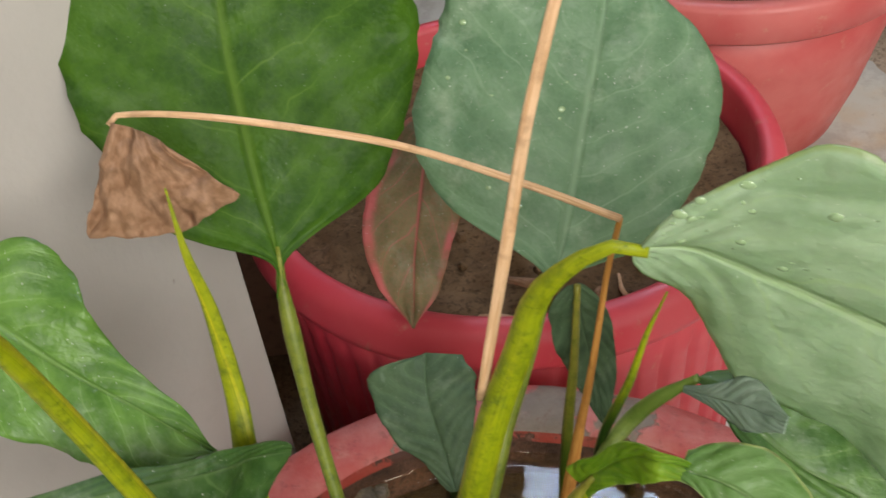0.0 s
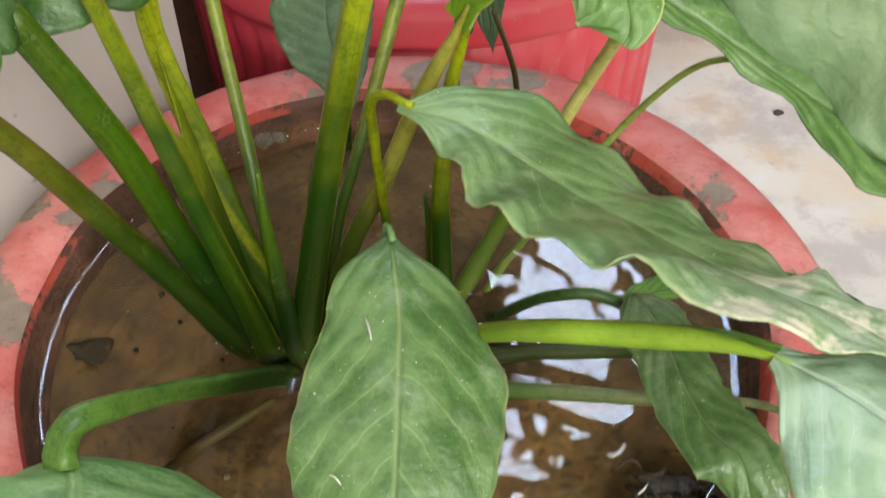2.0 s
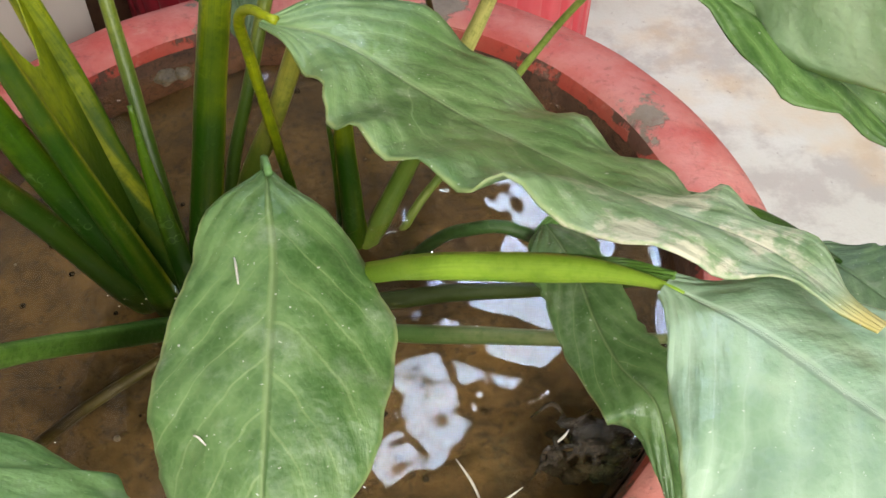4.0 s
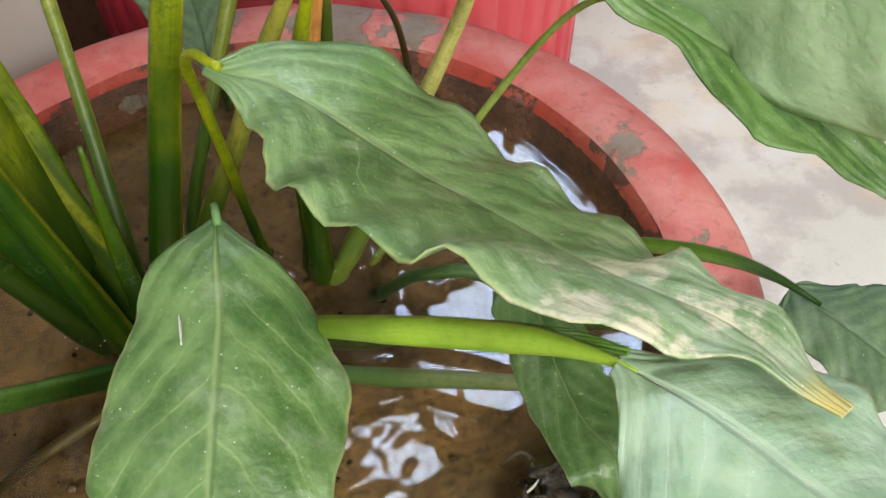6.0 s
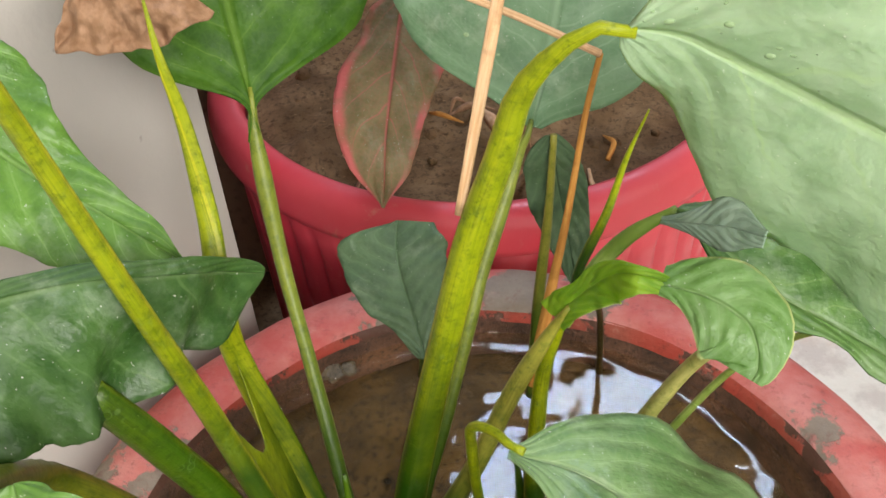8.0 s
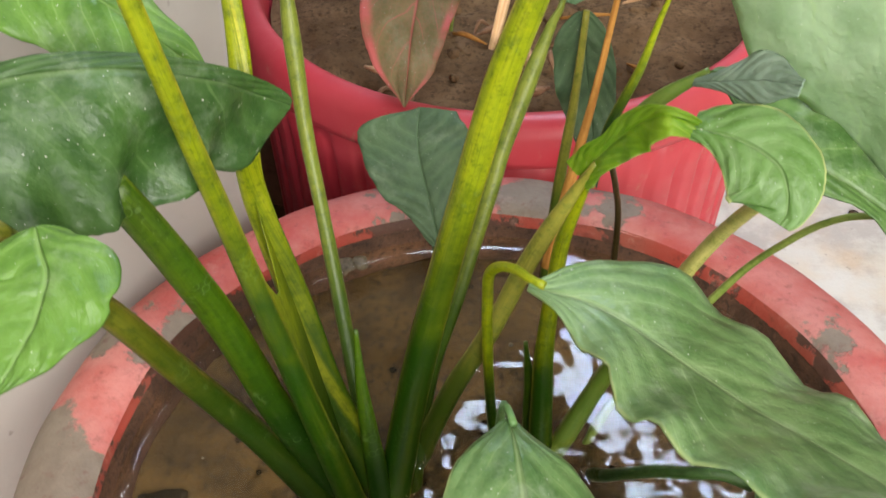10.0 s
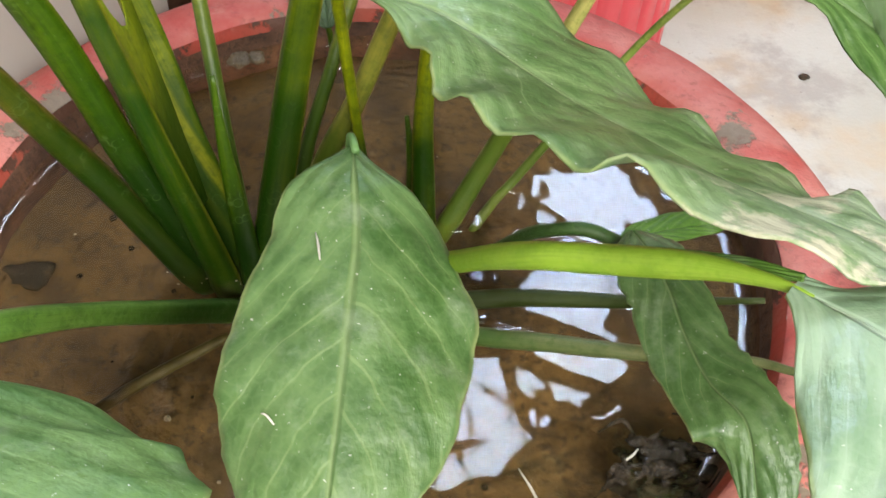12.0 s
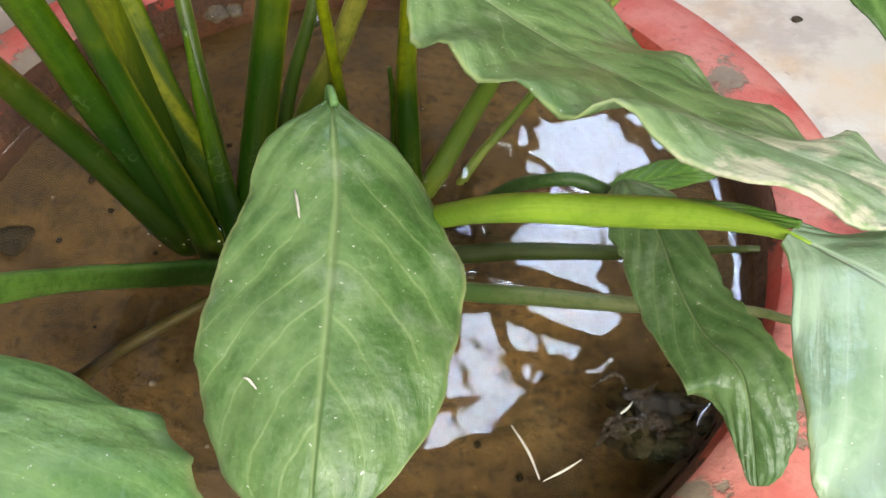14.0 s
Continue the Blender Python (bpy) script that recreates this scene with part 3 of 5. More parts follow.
def disc(centre, radius, height, rings=40, segments=96, lift=None):
    """A round sheet; lift gives the height over a place."""
    bm = bmesh.new()
    mid = bm.verts.new((centre[0], centre[1], height + (lift(0, 0) if lift else 0)))
    last = None
    for i in range(1, rings + 1):
        r = radius * i / rings
        ring = []
        for k in range(segments):
            a = 6.283185 * k / segments
            x, y = r * math.cos(a), r * math.sin(a)
            ring.append(bm.verts.new((centre[0] + x, centre[1] + y, height + (lift(x, y) if lift else 0))))
        for k in range(segments):
            if last:
                bm.faces.new((last[k], ring[k], ring[(k + 1) % segments], last[(k + 1) % segments]))
            else:
                bm.faces.new((mid, ring[k], ring[(k + 1) % segments]))
        last = ring
    return bm


def box(x, y, z, bevel=0.0):
    bm = bmesh.new()
    bmesh.ops.create_cube(bm, size=1.0)
    for vtx in bm.verts:
        vtx.co = Vector([(a + b) / 2 + c * (b - a) for (a, b), c in zip((x, y, z), vtx.co)])
    if bevel:
        bmesh.ops.bevel(bm, geom=bm.edges[:], offset=bevel, segments=2, affect="EDGES")
    return bm


def lump(place, size, seed, squash=(1, 1, 0.7), rough=0.35, level=3):
    bm = bmesh.new()
    bmesh.ops.create_icosphere(bm, subdivisions=level, radius=size)
    for vtx in bm.verts:
        k = 1 + rough * noise.noise(vtx.co / size * 1.3 + Vector((seed, seed, 0))) + 0.4 * rough * noise.noise(vtx.co / size * 4 + Vector((0, seed, 0)))
        vtx.co = Vector([c * k * s + p for c, s, p in zip(vtx.co, squash, place)])
    return bm


# ---- the floor, the pillar and the unseen shell that holds back daylight ----
tagged(part("ground", box((-3.0, 3.0), (-3.0, 3.0), (-0.1, 0.0)), CONCRETE, smooth=False), "pale worn concrete floor with grey stains", "floor", kind="structure")


def slab(name, label, category, pieces, material=ROOM_WALL):
    bm = bmesh.new()
    for x, y, z in pieces:
        one = box(x, y, z)
        me = bpy.data.meshes.new("piece")
        one.to_mesh(me)
        one.free()
        bm.from_mesh(me)
        bpy.data.meshes.remove(me)
    return tagged(part(name, bm, material, smooth=False), label, category, kind="structure")


def pierced(name, label, xs, zs, ys, hole, material=ROOM_WALL):
    """A wall with thickness and one opening of any outline through it."""
    bm = bmesh.new()
    rings = [[bm.verts.new((x, ys[0], z)) for x, z in ring] for ring in ([(xs[0], zs[0]), (xs[1], zs[0]), (xs[1], zs[1]), (xs[0], zs[1])], hole)]
    edges = [bm.edges.new((ring[i - 1], ring[i])) for ring in rings for i in range(len(ring))]
    bmesh.ops.triangle_fill(bm, use_beauty=True, edges=edges)
    grown = bmesh.ops.extrude_face_region(bm, geom=bm.faces[:])["geom"]
    bmesh.ops.translate(bm, vec=(0, ys[1] - ys[0], 0), verts=[g for g in grown if isinstance(g, bmesh.types.BMVert)])
    bmesh.ops.recalc_face_normals(bm, faces=bm.faces[:])
    return tagged(part(name, bm, material, smooth=False), label, "wall", kind="structure")


pierced("wall_back", "unseen back wall added to hold back daylight, with a high opening for the sky", (-2.2, 2.2), (0, TOP), (BACK_Y, BACK_Y + 0.15), OPENING)
slab("wall_right", "unseen side wall added to enclose the light", "wall", [((2.2, 2.35), (-1.8, BACK_Y), (0, TOP))])
slab("wall_left", "unseen side wall added to enclose the light", "wall", [((-2.35, -2.2), (-1.8, BACK_Y), (0, TOP))])
slab("wall_front", "unseen front wall added to enclose the light, open where the fill lamp stands", "wall", [
    ((-2.35, FILL_X[0]), (FRONT_Y - 0.15, FRONT_Y), (0, TOP)), ((FILL_X[1], 2.35), (FRONT_Y - 0.15, FRONT_Y), (0, TOP)),
    (FILL_X, (FRONT_Y - 0.15, FRONT_Y), (0, FILL_Z[0])), (FILL_X, (FRONT_Y - 0.15, FRONT_Y), (FILL_Z[1], TOP))])
slab("ceiling", "unseen ceiling added to hold back light from above", "ceiling", [((-2.35, 2.35), (-1.95, BACK_Y + 0.15), (TOP, TOP + 0.15))])

# white pillar beside the pot: its face runs close past the rim
pillar = part("pillar", box((-0.75, 0.0), (0.0, 0.30), (0.0, TOP - 0.01), 0.004), WHITE_WALL, smooth=False)
pillar.matrix_world = pose(-0.109, 0.326, 0, 0, 0, 53.6)
tagged(pillar, "white plastered pillar with small dark specks", "pillar", kind="structure")

# ---- the clay pot with standing water ----
pot = thing("flower_pot", "round clay pot in worn red paint, brimful of muddy water", "flower pot", (*POT, 0))
part("body", lathe([(0.0, 0.002), (0.112, 0.0), (0.118, 0.004), (0.148, 0.150), (0.158, 0.200), (0.1605, 0.2055)], POT, wobble=0.001), RED_CLAY, pot)
part("rim", lathe([(0.1600, 0.2050), (0.1695, 0.2070), (0.1728, 0.2120), (0.1745, 0.2260), (0.1745, 0.2400), (0.1728, 0.2460), (0.1680, 0.2505), (0.1600, 0.2530),
                   (0.1500, 0.2530), (0.1452, 0.2520), (0.1425, 0.2500)], (POT[0] + 0.0015, POT[1]), segments=160, wobble=0.0022, seed=3), RED_CLAY, pot, "faded red rim with bare grey patches")
part("inner_lip", lathe([(0.1436, 0.2506), (0.1418, 0.2485), (0.1406, 0.2445)], POT, segments=160, wobble=0.0016, seed=3), RED_LIP, pot, "bright red inner edge of the rim")
part("inner_wall", lathe([(0.1408, 0.2450), (0.1392, 0.2400), (0.1378, 0.2340), (0.1360, 0.2240), (0.1300, 0.2000), (0.1200, 0.1500), (0.0, 0.148)], POT, wobble=0.0014, seed=3), WET_CLAY, pot, "wet dark inside of the pot with a waterline")


def mud_height(x, y):
    p = Vector((x, y, 0))
    clods = max(0.0, noise.noise(p * 48)) ** 0.7
    return 0.0040 * noise.noise(p * 16) + 0.0030 * clods + 0.0016 * noise.noise(p * 110) + 0.0010 * noise.noise(p * 260) - 0.004 * max(0, math.hypot(x, y) / 0.13 - 0.8)


tagged(part("mud", disc(POT, 0.1352, 0.2235, 150, 260, mud_height), POND_MUD), "brown mud under shallow water in the pot", "mud", kind="stuff")

# ---- the red plastic pots behind ----


def plastic_pot(name, label, centre, scale, soil):
    p = thing(name, label, "flower pot", (*centre, 0), "red plastic pots")
    s = scale
    part("body", lathe([(0.0, 0.002), (0.143 * s, 0.0), (0.147 * s, 0.004), (0.1555 * s, 0.205 * s), (0.1590 * s, 0.2380 * s), (0.1520 * s, 0.2390 * s)], centre, 288, flute=(48, 0.0042, 0.2370 * s)), RED_PLASTIC, p)
    part("rim", lathe([(0.1540 * s, 0.2385 * s), (0.1640 * s, 0.2385 * s), (0.1662 * s, 0.2400 * s), (0.1662 * s, 0.2440 * s), (0.1640 * s, 0.2550 * s), (0.1610 * s, 0.2605 * s), (0.1560 * s, 0.2630 * s), (0.1515 * s, 0.2636 * s),
                       (0.1490 * s, 0.2622 * s), (0.1474 * s, 0.2590 * s), (0.1440 * s, 0.2300 * s), (0.1300 * s, 0.1500 * s)], centre, 144), RED_PLASTIC, p)
    if soil:
        height = lambda x, y: 0.006 * noise.noise(Vector((x, y, 1)) * 14) + 0.004 * noise.noise(Vector((x, y, 2)) * 45) + 0.002 * noise.noise(Vector((x, y, 2)) * 120)
        tagged(part("potting_soil", disc(centre, 0.143 * s, 0.238 * s, 60, 120, height), DRY_SOIL), "dry crumbly brown soil in the red pot", "soil", kind="stuff")
    return p


plastic_pot("plastic_pot", "fluted red plastic pot filled with dry soil", (0.0075, 0.508), 1.0, True)

FAR_POT = (0.222, 0.920)
far_pot = thing("plastic_pot", "smooth faded red plastic pot standing on the concrete behind the others", "flower pot", (*FAR_POT, 0), "red plastic pots")
part("body", lathe([(0.0, 0.002), (0.119, 0.0), (0.125, 0.005), (0.140, 0.055), (0.154, 0.117), (0.1625, 0.168), (0.1560, 0.170)], FAR_POT, 160, wobble=0.0008, seed=4), FADED_PLASTIC, far_pot)
part("rim", lathe([(0.1600, 0.168), (0.1740, 0.168), (0.1765, 0.171), (0.1775, 0.198), (0.1750, 0.203), (0.1640, 0.204), (0.1600, 0.200), (0.1540, 0.150)], FAR_POT, 144), FADED_PLASTIC, far_pot)
tagged(part("potting_soil", disc(FAR_POT, 0.156, 0.178, 30, 80, lambda x, y: 0.005 * noise.noise(Vector((x, y, 4)) * 30)), DRY_SOIL), "dry brown soil in the faded red pot", "soil", kind="stuff")

# ---- the peace lily ----
lily = thing("peace_lily", "leafy peace lily with drooping leaves, growing in water", "plant", (-0.035, 0.155, 0.225))
blade([(0.0044, 0.1207, 0.3277), (0.0066, 0.1044, 0.3300), (0.0086, 0.0880, 0.3265), (0.0087, 0.0717, 0.3225), (0.0087, 0.0554, 0.3181), (0.0084, 0.0397, 0.3118), (0.0077, 0.0252, 0.3032), (0.0078, 0.0111, 0.2940)],
      [0.004, 0.0178, 0.0223, 0.0271, 0.0301, 0.0285, 0.0216, 0.004], [0.004, 0.0161, 0.0260, 0.0332, 0.0306, 0.0270, 0.0180, 0.002], (0.18, -0.19, 0.96), GREEN_DUSTY, lily, 1, base=0.06, fold=-0.12, curl=-0.2, wave=0.0014, ridges=13.0, face2=(0.0, -0.16, 0.99))
blade([(0.0080, 0.1319, 0.3701), (0.0305, 0.1232, 0.3681), (0.0498, 0.1093, 0.3639), (0.0677, 0.0929, 0.3641), (0.0848, 0.0761, 0.3673), (0.1001, 0.0583, 0.3731), (0.1190, 0.0440, 0.3746), (0.1353, 0.0264, 0.3735)],
      [0.0033, 0.0185, 0.0336, 0.0366, 0.0346, 0.0249, 0.0110, 0.0020], [0.0044, 0.0286, 0.0345, 0.0291, 0.0247, 0.0198, 0.0123, 0.0026], (0.72, -0.25, 0.65), GREEN_BLEACHED, lily, 2, label='long drooping leaf with a bleached dry end', ragged=0.05, fold=0.1, curl=-0.1, wave=0.0022, waves=7.0, ridges=14.0, face2=(0.36, 0.16, 0.92))
blade([(-0.0792, 0.0443, 0.3200), (-0.0738, 0.0373, 0.3245), (-0.0705, 0.0274, 0.3278), (-0.0671, 0.0186, 0.3302), (-0.0645, 0.0089, 0.3316), (-0.0630, -0.0010, 0.3317), (-0.0630, -0.0110, 0.3303), (-0.0640, -0.0210, 0.3275), (-0.0655, -0.0300, 0.3235)],
      [0.0320, 0.0319, 0.0316, 0.0302, 0.0276, 0.0240, 0.0185, 0.0120, 0.0040], [0.0050, 0.0319, 0.0449, 0.0503, 0.0543, 0.0565, 0.0510, 0.0370, 0.0080], (0.43, -0.09, 0.9), GREEN_SOFT, lily, 3, fold=0.05, tip=0.08, ridges=10.0, face2=(0.16, -0.14, 0.98))
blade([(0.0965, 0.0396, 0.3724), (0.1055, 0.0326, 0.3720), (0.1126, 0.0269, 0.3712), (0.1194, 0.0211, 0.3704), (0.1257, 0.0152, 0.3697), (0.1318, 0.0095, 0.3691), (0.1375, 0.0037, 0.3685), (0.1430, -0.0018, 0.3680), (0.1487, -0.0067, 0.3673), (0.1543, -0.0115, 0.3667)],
      [0.0030, 0.0140, 0.0250, 0.0350, 0.0380, 0.0372, 0.0330, 0.0248, 0.0140, 0.0016], [0.0050, 0.0150, 0.0260, 0.0310, 0.0340, 0.0310, 0.0280, 0.0225, 0.0128, 0.0010], (0.15, 0.05, 0.98), GREEN_SHEEN, lily, 4, label='leaf with the silvery daylight shine put into its colour', fold=-0.05, curl=-0.2, ridges=9.0, base=0, relief=0.00012)
blade([(0.0530, 0.0705, 0.3455), (0.0640, 0.0648, 0.3518), (0.0756, 0.0578, 0.3590), (0.0860, 0.0508, 0.3648), (0.0930, 0.0455, 0.3690), (0.0985, 0.0415, 0.3718)],
      [0.0006, 0.0010, 0.0014, 0.0018, 0.0022, 0.0010], [0.0006, 0.0010, 0.0014, 0.0018, 0.0022, 0.0010], (0.05, -0.3, 0.95), GREEN_BROAD, lily, 33, fold=0.2, ridges=4.0, wave=0.0002, rough=0.0002, nu=36, nv=12)
blade([(0.0853, 0.1281, 0.2929), (0.0892, 0.1147, 0.2970), (0.0924, 0.1006, 0.2986), (0.0953, 0.0864, 0.2976), (0.1003, 0.0728, 0.2962), (0.1079, 0.0605, 0.2964), (0.1111, 0.0506, 0.2870), (0.1126, 0.0394, 0.2779)],
      [0.0054, 0.0112, 0.0116, 0.0116, 0.0116, 0.0134, 0.0058, 0.0030], [0.0085, 0.0105, 0.0112, 0.0120, 0.0136, 0.0122, 0.0108, 0.0060], (0.02, 0.01, 1.0), GREEN_DUSTY, lily, 5, label='ragged leaf with torn edges', ragged=0.10, tip=0.05, fold=0.05, ridges=7.0, wave=0.0006, relief=0.0001, face2=(-0.40, 0.20, 0.88))
blade([(0.0811, 0.1316, 0.285), (0.0878, 0.1355, 0.2828), (0.0946, 0.1395, 0.2805), (0.1013, 0.1434, 0.2784), (0.1081, 0.1473, 0.2762), (0.115, 0.151, 0.2741), (0.122, 0.1545, 0.2721), (0.129, 0.1581, 0.27)],
      [0.0006, 0.0025, 0.0041, 0.0049, 0.0044, 0.0036, 0.0018, 0.0001], [0, 0.004, 0.0054, 0.006, 0.0061, 0.0052, 0.0046, 0.0003], (0, -0.2, 0.98), GREEN_BROAD, lily, 6, fold=0.2, ridges=6.0, wave=0.0006)
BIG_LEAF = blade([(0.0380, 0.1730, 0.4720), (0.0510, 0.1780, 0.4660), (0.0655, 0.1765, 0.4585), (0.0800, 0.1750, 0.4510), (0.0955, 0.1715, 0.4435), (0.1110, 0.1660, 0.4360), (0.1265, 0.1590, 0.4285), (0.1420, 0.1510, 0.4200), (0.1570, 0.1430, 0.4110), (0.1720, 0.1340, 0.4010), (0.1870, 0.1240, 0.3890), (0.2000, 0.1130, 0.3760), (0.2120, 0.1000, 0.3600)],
      [0.006, 0.0205, 0.0350, 0.0520, 0.0600, 0.0650, 0.0690, 0.0720, 0.0710, 0.0690, 0.0620, 0.0470, 0.003], [0.0145, 0.0450, 0.0490, 0.0445, 0.0385, 0.0300, 0.0250, 0.0210, 0.0180, 0.0160, 0.0120, 0.0080, 0.0010], (-0.3, -0.85, -0.2), GREEN_DAYLIT, lily, 7, label='large hanging leaf, paled in colour for the daylight on it, sprinkled with water drops', fold=0.08, base=0.02, ridges=14.0, wave=0.003, relief=0.0006)
blade([(-0.0741, 0.2570, 0.3815), (-0.0735, 0.2606, 0.3915), (-0.0758, 0.2678, 0.4058), (-0.0785, 0.2754, 0.4194), (-0.0806, 0.2831, 0.4328), (-0.0825, 0.2906, 0.4459), (-0.0841, 0.2981, 0.4588), (-0.0847, 0.3058, 0.4715), (-0.0841, 0.3137, 0.4838), (-0.0827, 0.3217, 0.4959), (-0.0806, 0.3297, 0.5077)],
      [0.0024, 0.0036, 0.0390, 0.0505, 0.0590, 0.0649, 0.0678, 0.0677, 0.0639, 0.0542, 0.0060], [0.0024, 0.0034, 0.0275, 0.0405, 0.0465, 0.0521, 0.0532, 0.0571, 0.0540, 0.0392, 0.0040], (0.26, -0.82, 0.51), GREEN_RIPE, lily, 8, label='broad deep green upright leaf', base=0, fold=0.12, ridges=12.0, wave=0.002)
BACK_LEAF = blade([(0.0225, 0.2641, 0.3778), (0.0267, 0.2750, 0.3886), (0.0306, 0.2860, 0.3995), (0.0341, 0.2971, 0.4105), (0.0379, 0.3081, 0.4215), (0.0421, 0.3192, 0.4324), (0.0457, 0.3304, 0.4436), (0.0490, 0.3416, 0.4548), (0.0522, 0.3529, 0.4661)],
      [0.0039, 0.0280, 0.0402, 0.0466, 0.0487, 0.0471, 0.0343, 0.0145, 0.0032], [0.0039, 0.0407, 0.0554, 0.0610, 0.0602, 0.0586, 0.0567, 0.0452, 0.0052], (0.1, -0.72, 0.69), GREEN_BLUE, lily, 9, base=0, fold=0.1, ridges=12.0, wave=0.002)
blade([(-0.151, 0.1994, 0.451), (-0.1408, 0.1952, 0.4441), (-0.1306, 0.191, 0.4372), (-0.1205, 0.1868, 0.4304), (-0.11, 0.1831, 0.4237), (-0.0992, 0.1799, 0.4173), (-0.0886, 0.1763, 0.4107), (-0.078, 0.1727, 0.4041)],
      [0, 0, 0.0263, 0.0247, 0.0203, 0.0192, 0.0162, 0.0006], [0.0125, 0.024, 0.0245, 0.0168, 0.0119, 0.008, 0.006, 0.0006], (0.3, -0.55, 0.78), GREEN_BROAD, lily, 10, tip=0.08, fold=0.2, ridges=9.0, rough=0.003)
blade([(-0.1385, 0.1229, 0.4298), (-0.1235, 0.1300, 0.4298), (-0.1095, 0.1386, 0.4282), (-0.0943, 0.1447, 0.4261), (-0.0825, 0.1531, 0.4190), (-0.0726, 0.1626, 0.4102), (-0.0667, 0.1735, 0.3991), (-0.0609, 0.1844, 0.3881)],
      [0.0339, 0.0366, 0.0381, 0.0390, 0.0335, 0.0270, 0.0225, 0.0160], [0.0043, 0.0043, 0.0043, 0.0043, 0.0043, 0.0043, 0.0043, 0.0043], (0, -0.78, 0.62), GREEN_SLUMP, lily, 11, label='limp crumpled dusty dark green leaf', tip=0.14, fold=0.0, curl=-0.1, ridges=9.0, rough=0.006, wave=0.003)
blade([(-0.0922, 0.0857, 0.4284), (-0.0903, 0.0812, 0.4265), (-0.0883, 0.0769, 0.4245), (-0.0883, 0.0722, 0.4225), (-0.0888, 0.0674, 0.4203), (-0.0903, 0.0629, 0.4183), (-0.0919, 0.0585, 0.4163), (-0.0940, 0.0541, 0.4144)],
      [0.0170, 0.0208, 0.0214, 0.0210, 0.0203, 0.0187, 0.0163, 0.0089], [0.0056, 0.0082, 0.0138, 0.0135, 0.0109, 0.0075, 0.0038, 0.0002], (0, -0.41, 0.91), GREEN_BROAD, lily, 12, fold=0.1, ridges=7.0)
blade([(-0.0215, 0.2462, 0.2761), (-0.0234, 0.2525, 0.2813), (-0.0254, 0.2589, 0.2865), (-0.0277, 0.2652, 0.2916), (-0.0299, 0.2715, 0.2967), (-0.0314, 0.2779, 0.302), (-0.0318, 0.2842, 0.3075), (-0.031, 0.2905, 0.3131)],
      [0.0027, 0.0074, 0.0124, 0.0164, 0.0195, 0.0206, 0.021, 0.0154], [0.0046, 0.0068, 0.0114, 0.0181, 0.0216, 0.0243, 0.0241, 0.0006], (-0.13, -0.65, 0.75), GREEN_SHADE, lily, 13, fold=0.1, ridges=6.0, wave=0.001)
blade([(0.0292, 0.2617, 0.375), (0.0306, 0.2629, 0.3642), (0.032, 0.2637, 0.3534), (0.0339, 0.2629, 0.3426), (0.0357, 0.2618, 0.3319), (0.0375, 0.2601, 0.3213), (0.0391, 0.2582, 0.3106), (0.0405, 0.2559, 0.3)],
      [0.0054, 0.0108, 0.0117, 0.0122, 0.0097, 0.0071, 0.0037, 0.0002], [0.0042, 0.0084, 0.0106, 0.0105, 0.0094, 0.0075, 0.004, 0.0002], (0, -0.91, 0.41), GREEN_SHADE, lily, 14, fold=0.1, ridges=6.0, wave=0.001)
blade([(0.1269, 0.2462, 0.4202), (0.1354, 0.2359, 0.4142), (0.1439, 0.2256, 0.4082), (0.1519, 0.2151, 0.4019), (0.1597, 0.2044, 0.3955), (0.1676, 0.1939, 0.3891), (0.1762, 0.1836, 0.3832), (0.1848, 0.1733, 0.3773)],
      [0, 0.014, 0.0198, 0.0206, 0.0198, 0.0182, 0.0147, 0.0112], [0.0133, 0.016, 0.0223, 0.0216, 0.0205, 0.0181, 0.014, 0.0008], (-0.2, -0.61, 0.76), GREEN_BLUE, lily, 32, fold=0.1, ridges=9.0)
blade([(0.0620, 0.2036, 0.3895), (0.0745, 0.1900, 0.3845), (0.0887, 0.1782, 0.3773), (0.1049, 0.174, 0.3683), (0.121, 0.1693, 0.3595), (0.1372, 0.1643, 0.3507), (0.1531, 0.1588, 0.3418), (0.1682, 0.1522, 0.3325), (0.1828, 0.1448, 0.3227), (0.1964, 0.138, 0.3114), (0.2101, 0.1312, 0.3)],
      [0, 0.0055, 0.0086, 0.0061, 0.0091, 0.0098, 0.0198, 0.0179, 0.0102, 0.0062, 0.0005], [0.0133, 0.024, 0.0279, 0.0262, 0.0234, 0.0197, 0.0165, 0.0157, 0.0126, 0.0096, 0.0009], (0.1, -0.3, 0.95), GREEN_LIMP, lily, 15, ragged=0.05, fold=0.25, ridges=7.0, wave=0.002, waves=7.0)
blade([(0.0578, 0.2025, 0.3864), (0.0650, 0.1915, 0.3945), (0.0720, 0.1810, 0.4020), (0.0785, 0.1720, 0.4065)],
      [0.0012, 0.0034, 0.0070, 0.0030], [0.0012, 0.0040, 0.0085, 0.0020], (-0.1, -0.75, 0.65), GREEN_FADED, lily, 34, label="folded leaf showing its dull grey-green underside", fold=0.1, ridges=4.0, wave=0.0006, relief=0.0001, nu=40, nv=16, base=0)
blade([(0.0245, 0.1875, 0.3614), (0.0292, 0.1831, 0.3723), (0.0347, 0.1787, 0.3837), (0.0397, 0.1729, 0.3936), (0.0442, 0.1661, 0.4001), (0.0496, 0.1656, 0.3985), (0.0533, 0.1650, 0.3963)],
      [0.0054, 0.0050, 0.0064, 0.0078, 0.0083, 0.0058, 0.0036], [0.0060, 0.0060, 0.0042, 0.0050, 0.0042, 0.0026, 0.0022], (-0.2, -0.69, 0.69), GREEN_LIT, lily, 16, fold=0.2, base=0, ridges=6.0, wave=0.001)
